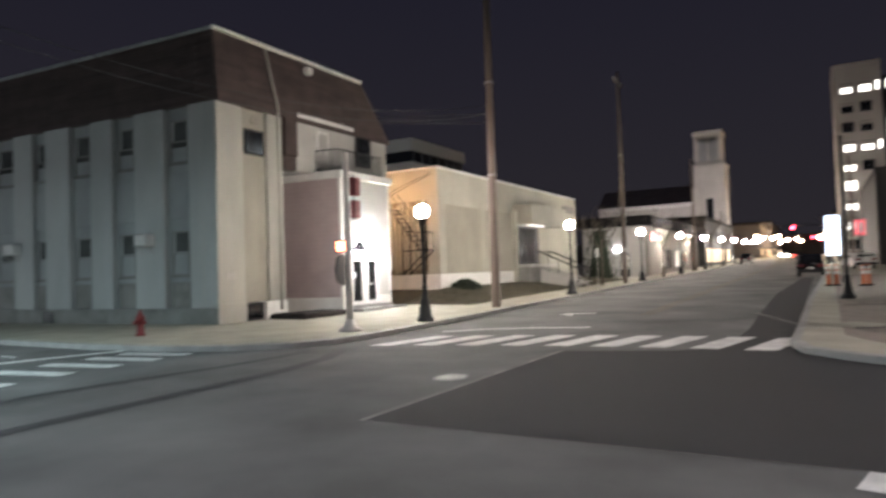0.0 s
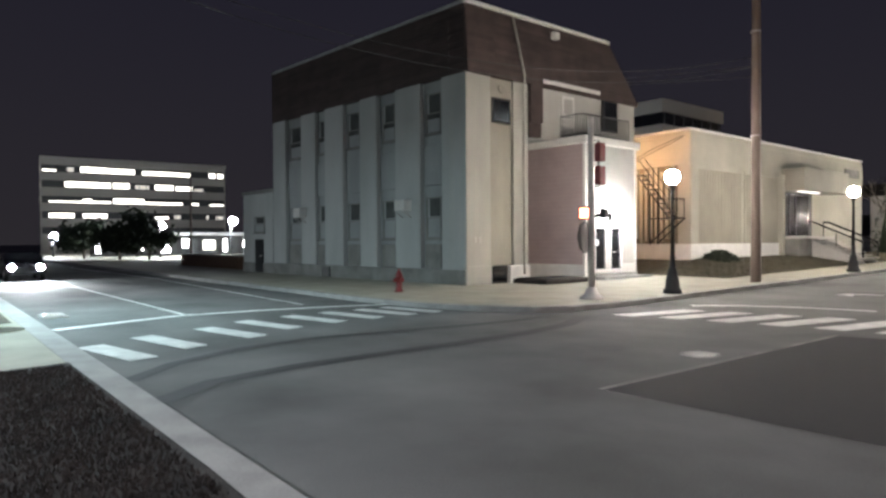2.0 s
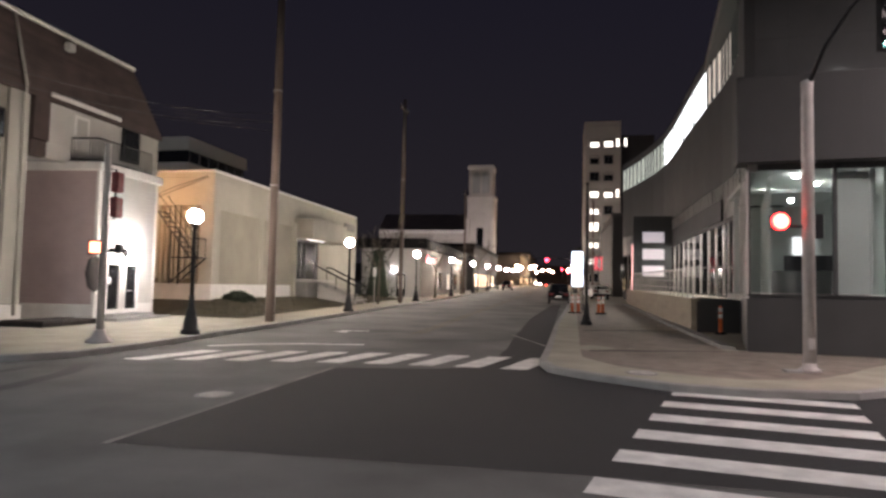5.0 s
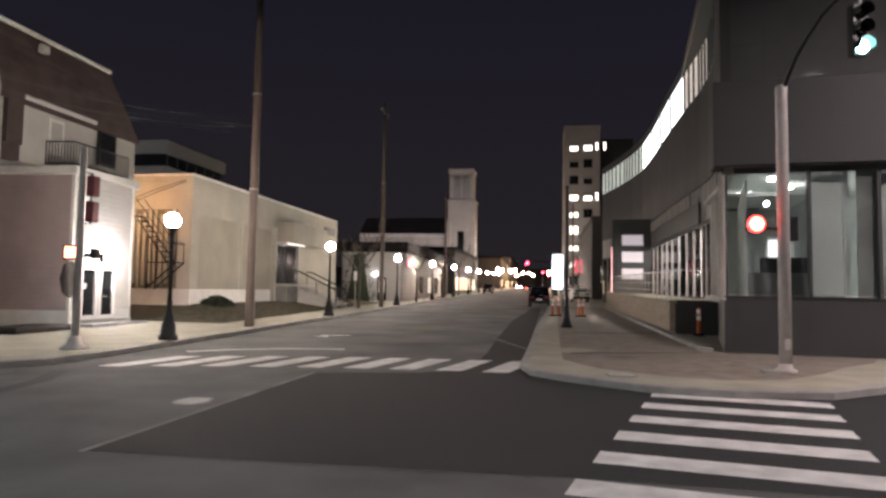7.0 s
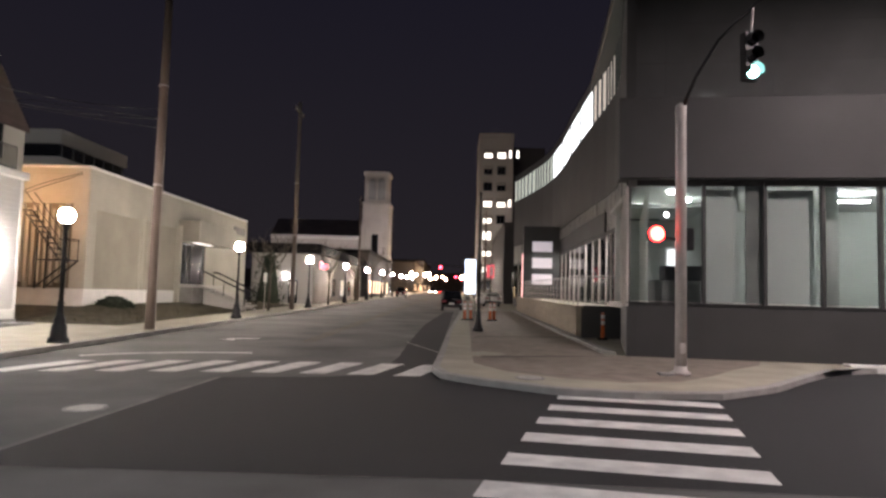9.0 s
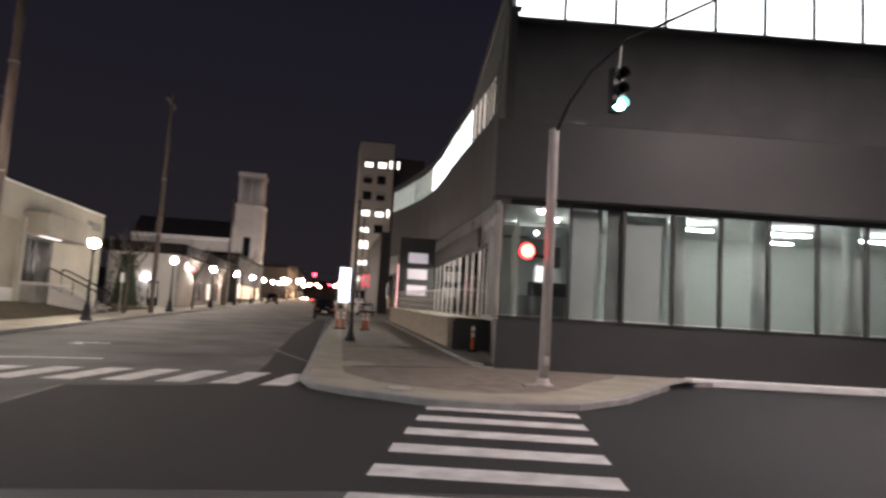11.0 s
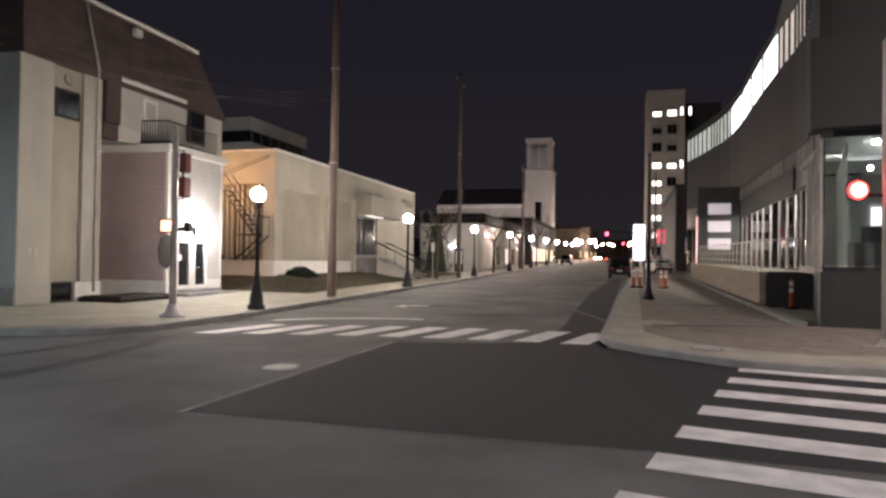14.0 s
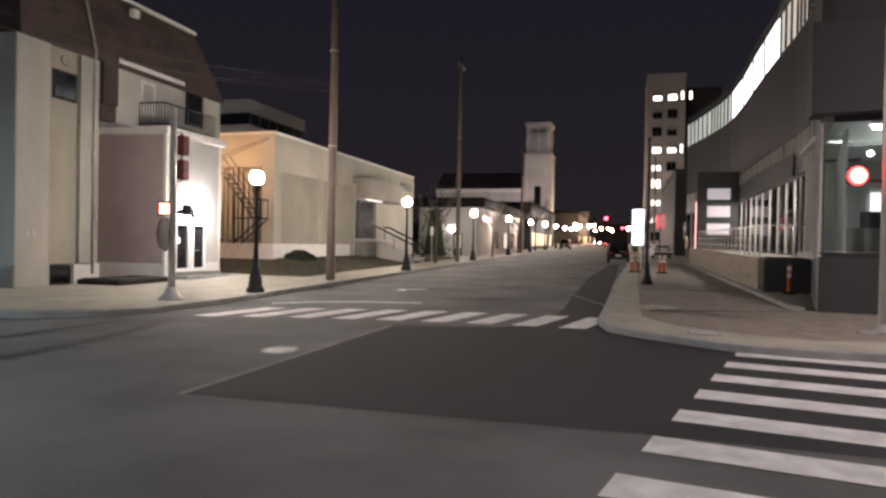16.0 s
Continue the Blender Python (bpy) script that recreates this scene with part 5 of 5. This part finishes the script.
q = [bm.verts.new(p) for p in ((-31.2, 2.7, 14.6), (-6.8, 2.7, 14.6), (-6.8, 10, 19.6), (-31.2, 10, 19.6), (-31.2, 17, 14.6), (-6.8, 17, 14.6))]
for f in ((0, 1, 2, 3), (3, 2, 5, 4), (0, 3, 4), (1, 5, 2)):
    bm.faces.new([q[i] for i in f])
part("nave_roof", bm, mat("weathered_roof_slate", (0.13, 0.11, 0.105), 0.85, var=0.25, scale=0.5, bump=0.2, bscale=6), e)
for k in range(7):
    x = -29.5 + 3.2 * k
    bmh = bmesh.new()
    vs = [bmh.verts.new(p) for p in [(x - 0.7, 2.95, 7.6), (x + 0.7, 2.95, 7.6)] + [(x + 0.7 * math.cos(math.pi * i / 8), 2.95, 10.0 + 0.9 * math.sin(math.pi * i / 8)) for i in range(9)]]
    bmh.faces.new(vs)
    part("nave_window", bmh, M_darkglass, e)

# office tower
e = thing("office_tower", (4.0, 150.0, 0), "tall beige office tower with some lit windows", "building")
part("wall", box(0, 8.0, 0, 14, 0, 39.6, 0.0), M_tower, e)
part("parapet", box(-0.05, 8.05, -0.05, 14.1, 38.9, 40.0, 0.05), M_tower, e)
lit = {(0, 8): 1, (1, 8): 1, (0, 5): 1, (1, 5): 1, (0, 4): 1, (0, 3): 1, (0, 2): 1, (1, 2): 1, (0, 1): 1}
for r in range(9):
    for c in range(2):
        x, z = 1.2 + 3.1 * c, 3.4 + 3.82 * r
        w = part("window", box(x, x + 2.0, -0.05, 0.01, z, z + 2.0, 0.0), M_panel, e)
        part("pane", box(x + 0.1, x + 1.9, -0.07, -0.051, z + 0.1, z + 1.9), G_win if lit.get((c, r)) else M_darkglass, w)
        part("mullion", box(x + 0.95, x + 1.05, -0.09, -0.071, z + 0.1, z + 1.9), M_panel, w)
        if (c + r * 2) % 3:
            part("blind", box(x + 0.1, x + 1.9, -0.085, -0.071, z + 1.15 + 0.2 * ((r + c) % 2), z + 1.9), M_tower, w)
for z, n in ((34.0, 2), (22.5, 1)):
    for k in range(n):
        w = part("window", box(7.0 + 1.7 * k, 7.6 + 1.7 * k, -0.05, 0.01, z, z + 2.0), M_panel, e)
        part("pane", box(7.05 + 1.7 * k, 7.55 + 1.7 * k, -0.07, -0.051, z + 0.1, z + 1.9), G_win, w)
part("rear_wing", box(8.0, 16, 6, 14, 0, 38, 0.0), M_far, e)

e = thing("dark_block", (5.6, 82.0, 1.0), "dark unlit building beyond the glass building", "building")
part("wall", box(0, 9, 0, 30, 0, 9.8, 0.05), M_far, e)
part("parapet", box(-0.1, 9.1, -0.1, 30.1, 9.8, 10.3, 0.03), M_far, e)
for k in range(3):
    part("window", box(1 + 2.6 * k, 2.6 + 2.6 * k, -0.03, 0.01, 2, 4, 0.0), M_darkglass, e)


def far_house(x, y, w, d, h, label, lit):
    e = thing("far_building", (x, y, rise(x, y)), label, "building")
    part("wall", box(0, w, 0, d, 0, h, 0.05), M_far, e)
    part("roof_edge", box(-0.2, w + 0.2, -0.2, d + 0.2, h, h + 0.5, 0.05), M_slate, e)
    rnd = random.Random(int(x * 3 + y))
    side = 0 if x > 0 else w
    for k in range(int(d / 4)):
        w_ = part("shop_window", box(side - 0.06, side + 0.06, 1 + 4 * k, 3.8 + 4 * k, 0.7, 2.9), M_panel, e)
        s = -0.07 if side == 0 else 0.07
        part("pane", box(side + s - 0.008, side + s + 0.008, 1.1 + 4 * k, 3.7 + 4 * k, 0.8, 2.8), lit if rnd.random() < 0.6 else M_darkglass, w_)


G_warmshop = glow("warm_shopfront_lit", (1.0, 0.72, 0.42), 1.0)
for a in ((-28, 100, 14, 34, 7, "dark low shop row with warm lit windows", G_warmshop), (-30, 190, 17, 40, 9, "dark far shop row with warm windows", G_warmshop), (-30, 235, 17, 60, 11, "dark far block up the street", G_warmshop), (4, 170, 14, 40, 9, "dark far shops with warm windows", G_warmshop), (4, 215, 14, 60, 12, "dark far block up the street", G_warmshop)):
    far_house(*a)
# sodium lamps far up the street
for k, (x, y, h) in enumerate(((-12.8, 175, 5.2), (-10.5, 205, 5.5), (-14.5, 215, 6.0), (-8.0, 230, 5.0), (-6.0, 240, 5.2), (1.8, 185, 5.5), (1.8, 215, 5.0), (-13.0, 245, 6))):
    e = thing("street_lamp", (x, y, rise(x, y)), "far street lamp with warm sodium glow", "street lamp", group="far sodium lamps")
    part("pole", lathe([(0.1, 0), (0.07, h)], 8), M_black, e)
    part("lamp", sphere((0, 0, h + 0.3), 0.28, None, 12), G_sodium, e)
# added plain slab behind the far blocks
structure("backdrop", prism([(-400, 330), (400, 330), (400, 335), (-400, 335)], 0, 13), M_far, "dark flat backdrop added to close the street's end", "backdrop")


# ---- trees ----
def bare_tree(x, y, h, seed, label, z=None):
    rnd = random.Random(seed)
    e = thing("tree", (x, y, KERB + rise(x, y) if z is None else z), label, "tree")
    part("trunk", tube([(0, 0, -0.1), (0.05, 0.02, h * 0.25), (0.02, 0.08, h * 0.5)], h * 0.016, 8, taper=0.7), M_bark, e)
    bm = bmesh.new()

    def limb(p, d, l, r, depth):
        q = p + d * l * 0.5 + Vector((rnd.uniform(-1, 1), rnd.uniform(-1, 1), 0)) * l * 0.06
        t = p + d * l
        tube([p, q, t], r, 5, bm, 0.55)
        if depth:
            for _ in range(3):
                nd = (d + Vector((rnd.uniform(-1, 1), rnd.uniform(-1, 1), rnd.uniform(-0.2, 0.7))) * 0.75).normalized()
                limb(p + d * l * rnd.uniform(0.55, 1), nd, l * rnd.uniform(0.5, 0.75), r * 0.55, depth - 1)

    for k in range(6):
        a = rnd.uniform(0, 6.28)
        limb(Vector((0.02, 0.06, h * rnd.uniform(0.3, 0.5))), Vector((math.cos(a) * 0.6, math.sin(a) * 0.6, 0.8)).normalized(), h * rnd.uniform(0.2, 0.3), h * 0.008, 3)
    part("crown", bm, M_bark, e)


bare_tree(-13.3, 45.5, 6.5, 3, "slim bare street tree by the hall's steps")
for k, (x, y) in enumerate(((-12.3, 61.5), (-12.4, 78.0), (-12.4, 93.0), (-12.4, 108.0), (2.6, 88.0), (2.6, 112.0))):
    bare_tree(x, y, 6.5 + (k % 3), 11 + k, "bare winter street tree along the pavement")
e = thing("parking_sign", (-13.0, 43.5, KERB + rise(0, 43)), "slim post with a small pale sign plate", "sign")
part("post", tube([(0, 0, 0), (0, 0, 2.6)], 0.03, 6), M_galv, e)
part("plate", box(-0.12, 0.12, -0.04, -0.02, 2.0, 2.6, 0.004), M_reflect, e)

# ---- down the side street ----
ox, oy = -134 * math.sin(radians(76.1)), 134 * math.cos(radians(76.1))
e = thing("office_block", (ox, oy, 0), "wide five-storey office block with bands of lit windows", "building", rz=83)
OW = 15.7
part("wall", box(-OW, OW, 0, 18, 0, 16.7, 0.0), M_tower, e)
part("parapet", box(-OW - 0.1, OW + 0.1, -0.15, 18.1, 16.7, 17.3, 0.05), M_tower, e)
# lit stretches of each storey: start and end along the front, and how far the blinds leave the band open
STOREYS = [
    (4.3, [(0.10, 0.21, 0.3, 0), (0.49, 0.58, 0.8, 1)]),
    (7.05, [(0.03, 0.16, 0.8, 1), (0.20, 0.33, 0.8, 1), (0.48, 0.53, 0.5, 0), (0.59, 0.67, 0.4, 1), (0.70, 0.74, 0.8, 0), (0.89, 0.91, 0.8, 0), (0.95, 1.0, 0.7, 0)]),
    (9.75, [(0.03, 0.20, 0.25, 1), (0.20, 0.25, 0.7, 1), (0.25, 0.35, 0.35, 1), (0.36, 0.53, 0.95, 1), (0.53, 0.75, 0.4, 1), (0.80, 0.85, 0.4, 1), (0.91, 1.0, 0.3, 1)]),
    (12.5, [(0.11, 0.29, 1.0, 1), (0.29, 0.35, 0.95, 1), (0.36, 0.45, 1.0, 1), (0.48, 0.56, 0.8, 0), (0.59, 0.70, 0.95, 1), (0.71, 0.81, 0.8, 1), (0.82, 0.88, 0.5, 0)]),
    (15.2, [(0.0, 0.07, 0.3, 1), (0.12, 0.16, 0.8, 0), (0.19, 0.34, 1.0, 1), (0.34, 0.48, 0.9, 1), (0.52, 0.73, 0.75, 1), (0.73, 0.80, 0.7, 1), (0.91, 0.95, 0.9, 1), (0.96, 1.0, 0.9, 1)]),
]
for zc, spans in STOREYS:
    bandp = part("window_band", box(-OW + 0.3, OW - 0.3, -0.04, 0.01, zc - 0.6, zc + 0.6), M_panel, e)
    part("band_sill", box(-OW, OW, -0.2, 0.0, zc - 0.75, zc - 0.61), M_tower, e)
    for k in range(24):
        x = -OW + 0.3 + k * (2 * OW - 0.6) / 24
        part("mullion", box(x - 0.05, x + 0.05, -0.09, -0.041, zc - 0.6, zc + 0.6), M_panel, bandp)
    for u0, u1, h, bright in spans:
        x0, x1 = -OW + 0.35 + u0 * (2 * OW - 0.7), -OW + 0.35 + u1 * (2 * OW - 0.7)
        part("pane", box(x0, x1 - 0.1, -0.06, -0.041, zc - 0.5, zc - 0.5 + 1.0 * h), G_win if bright else G_windim, bandp)
    part("side_pane", box(-OW - 0.04, -OW, 3.0, 3.9, zc - 0.6, zc + 0.6), G_windim if zc > 8 else M_darkglass, bandp)
# lit shops and car park before it
e = thing("shop_row", (-92.0, 34.0, 0), "low row of brightly lit shopfronts", "building", rz=72)
part("wall", box(-17, 13, 0, 8, 0, 3.4, 0.05), M_far, e)
part("canopy", box(-17, 13, -1.6, 0, 3.0, 3.4, 0.03), M_white, e)
for k in range(11):
    x = -16.4 + 2.7 * k
    w = part("shopfront", box(x, x + 2.1, -0.06, 0.01, 0.5, 2.7, 0.0), M_panel, e)
    part("pane", box(x + 0.15, x + (0.9, 1.7, 0.6, 1.3)[k % 4], -0.08, -0.061, (0.7, 1.3, 1.0)[k % 3], (2.5, 2.3)[k % 2]), G_shop if k % 4 != 1 else G_win, w)


def side_lamp(x, y, h, label):
    e = thing("car_park_lamp", (x, y, 0), label, "street lamp", group="car park lamps")
    part("pole", lathe([(0.12, 0), (0.08, h)], 10), M_black, e)
    part("arm", tube([(0, 0, h), (0.5, 0, h + 0.15)], 0.05, 6), M_black, e)
    part("lamp", sphere((0.6, 0, h + 0.1), 0.45, None, 12), glow("car_park_lamp_lit_%d" % (abs(x)), (0.95, 1.0, 0.95), 380), e)


side_lamp(-82, 22.6, 3.9, "bright white car park lamp on a pole")
side_lamp(-76, 29.0, 4.4, "bright white car park lamp on a pole")
side_lamp(-100, 14, 2.8, "bright white lamp far down the side street")
e = thing("utility_pole", (-70, 22.4, 0), "slim dark pole before the office block", "utility pole")
part("pole", tube([(0, 0, 0), (0, 0, 9.0)], 0.13, 8, taper=0.7), M_wood, e)
e = thing("retaining_wall", (-46.0, 16.5, 0), "low brown brick wall beside the side street", "wall")
part("wall", box(-8, 4, 0, 0.4, 0, 1.0, 0.03), mat("brown_brick_wall", (0.2, 0.12, 0.08), 0.9, var=0.3, scale=4), e)
part("coping", box(-8.05, 4.05, -0.04, 0.44, 1.0, 1.08, 0.01), M_kerb, e)


def leafy(x, y, h, r, seed, label):
    rnd = random.Random(seed)
    e = thing("tree", (x, y, 0), label, "tree")
    part("trunk", tube([(0, 0, -0.1), (0.1, 0, h * 0.3), (0, 0.1, h * 0.6)], 0.16, 8, taper=0.6), M_bark, e)
    bm = bmesh.new()
    lobes = [(Vector((rnd.uniform(-1, 1) * r * 0.7, rnd.uniform(-1, 1) * r * 0.7, h * rnd.uniform(0.42, 0.9))), r * rnd.uniform(0.25, 0.5)) for _ in range(13)]
    for lc_, lr in lobes:
        tube([(0, 0.05, h * 0.35), lc_ * 0.6 + Vector((0, 0, h * 0.2)), lc_], 0.07, 5, bm, 0.4)
    for _ in range(1500):
        lc_, lr = rnd.choice(lobes)
        c = lc_ + Vector((rnd.gauss(0, 1), rnd.gauss(0, 1), rnd.gauss(0, 0.8))) * lr * 0.6
        d1 = Vector((rnd.uniform(-1, 1), rnd.uniform(-1, 1), rnd.uniform(-1, 1))).normalized() * 0.3
        d2 = d1.orthogonal().normalized() * 0.2
        bm.faces.new([bm.verts.new(c + q) for q in (-d1, d2, d1, -d2)])
    part("crown", bm, M_leaf, e)


for k, (x, y, h, r) in enumerate(((-74, 19.3, 4.9, 2.4), (-77, 17.0, 3.9, 2.2), (-85, 15.0, 4.2, 2.8))):
    leafy(x, y, h, r, 40 + k, "dark rounded evergreen before the office block")

# ---- unseen street lamps added to light the crossing from behind the view ----
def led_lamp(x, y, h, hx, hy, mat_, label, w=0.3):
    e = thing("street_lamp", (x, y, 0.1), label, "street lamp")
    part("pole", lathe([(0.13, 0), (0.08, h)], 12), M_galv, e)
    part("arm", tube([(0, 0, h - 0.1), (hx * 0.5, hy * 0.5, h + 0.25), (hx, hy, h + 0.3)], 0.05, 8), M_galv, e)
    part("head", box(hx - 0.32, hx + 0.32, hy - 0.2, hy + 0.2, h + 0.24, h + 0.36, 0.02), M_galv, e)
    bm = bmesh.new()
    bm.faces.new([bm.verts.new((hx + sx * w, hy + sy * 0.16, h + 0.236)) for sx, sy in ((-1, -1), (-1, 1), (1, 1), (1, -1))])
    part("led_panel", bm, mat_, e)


led_lamp(-20.6, 0.1, 6.9, 1.2, 0.6, G_led, "unseen cool white street lamp on a steel mast")
led_lamp(-7.5, -9.0, 6.4, 1.2, 1.5, G_nearled, "unseen street lamp added on a mast behind the kerb")
led_lamp(18.0, 16.9, 11.5, -4.2, -7.1, G_warmled, "unseen street lamp added on a long arm over the side street")

# sodium lamp on the corner building's rear wall, over the yard beside the hall
e = thing("wall_lamp", (-20.7, 28.55, 5.9), "sodium wall lamp over the side yard", "wall lamp")
part("bracket", box(-0.15, 0.15, -0.1, 0.25, 0.0, 0.3, 0.02), M_black, e)
part("lens", box(-0.22, 0.22, 0.25, 0.34, -0.05, 0.3, 0.02), glow("yard_lamp_lit", (1.0, 0.55, 0.25), 175), e)
# added ground floodlights that brighten the church tower, nave and office tower
for x, y, tx in ((-21.6, 148.0, 0), (-36.5, 146.0, 0), (6.2, 136.0, 0)):
    e = thing("floodlight", (x, y, rise(x, y)), "low floodlight added to brighten a pale facade", "floodlight")
    part("stand", box(-0.3, 0.3, -0.2, 0.2, 0, 0.4, 0.03), M_black, e)
    part("lens", box(-0.5, 0.5, 0.0, 0.06, -0.3, 0.3, 0.01), glow("added_flood_lit_%d" % abs(x), (1.0, 0.84, 0.74), 420), e, "", pose(0, 0.25, 0.75, 35, 0, 0))

# brown pavers inside the pale kerb apron, with darker bands across
M_paver = mat("brown_pavers", (0.27, 0.235, 0.195), 0.85, var=0.3, scale=2.2, bump=0.4, bscale=30)
flat([(0.45, 20.0), (0.45, 17.2), (1.2, 15.5), (2.4, 14.45), (3.6, 14.05), (4.9, 14.5), (6.1, 15.8), (7.4, 17.6), (8.6, 18.9), (9.2, 20.1), (5.3, 20.6), (4.62, 20.0)], KERB + 0.003, M_paver, "paved_area", "brown paved area inside the pale kerb apron", "pavement")
flat([(0.45, 20.0), (4.62, 20.0), (4.62, 56.0), (0.9, 56.0)], KERB + 0.003, M_paver, "paved_area", "brown paved walk beside the terrace", "pavement")
for y in (18.9, 26.6):
    tagged(part("pavement_dark_band", prism([(0.7, y), (4.6, y + 1.15), (4.6, y + 1.5), (0.7, y + 0.3)], KERB, KERB + 0.006, None, rise), mat("dark_band_%d" % y, (0.10, 0.085, 0.075), 0.85, var=0.3, scale=3)), "darker band across the pavement", "pavement", kind="structure")

# added fill lamp behind the hall; cluster of lights at the street's end
# unseen, put here only to brighten the rear block
e = thing("hidden_fill_lamp", (-28.0, 47.5, 0.4), "unseen lamp added behind the hall to brighten the rear block", "street lamp")
part("pole", lathe([(0.1, 0), (0.07, 8.6)], 8), M_black, e)
part("lamp", sphere((0, 0, 8.85), 0.25, None, 12), glow("rear_fill_lit", (0.92, 1.0, 0.92), 120), e)
for k, (x, y, h) in enumerate(((-11.0, 165, 4.6), (-8.6, 185, 5.2), (-9.8, 225, 4.2), (-12.2, 232, 5.6), (-7.2, 208, 4.6), (-4.6, 236, 4.4), (-13.6, 190, 4.4), (0.9, 200, 4.6), (0.9, 228, 5.2))):
    e = thing("street_lamp", (x, y, rise(x, y)), "far street lamp with warm glow", "street lamp", group="far sodium lamps")
    part("pole", lathe([(0.1, 0), (0.07, h)], 8), M_black, e)
    part("lamp", sphere((0, 0, h + 0.3), 0.3, None, 12), G_sodium if k % 3 else G_globefar, e)
for x, y in ((-0.6, 120.0), (0.6, 165.0)):
    e = thing("traffic_signal_post", (x, y, rise(x, y)), "distant signal post with red lamp", "traffic signal")
    part("pole", lathe([(0.1, 0), (0.08, 3.2)], 8), M_black, e)
    signal_head(e, (0, -0.1, 3.6), 0, 3, G_red, 0, "distant signal head with lit red lamp")

for s in (-0.62, 0.62):
    ld = bpy.data.lights.new("headlight_beam", "SPOT")
    ld.energy, ld.color, ld.spot_size, ld.spot_blend, ld.shadow_soft_size = 2800, (0.97, 1.0, 0.93), radians(46), 0.6, 0.12
    lo = new("headlight_beam", ld)
    lo.matrix_world = look((-39.1, 4.3 + s, 0.75), (-24.0, 4.0 + s * 2, 0.0))
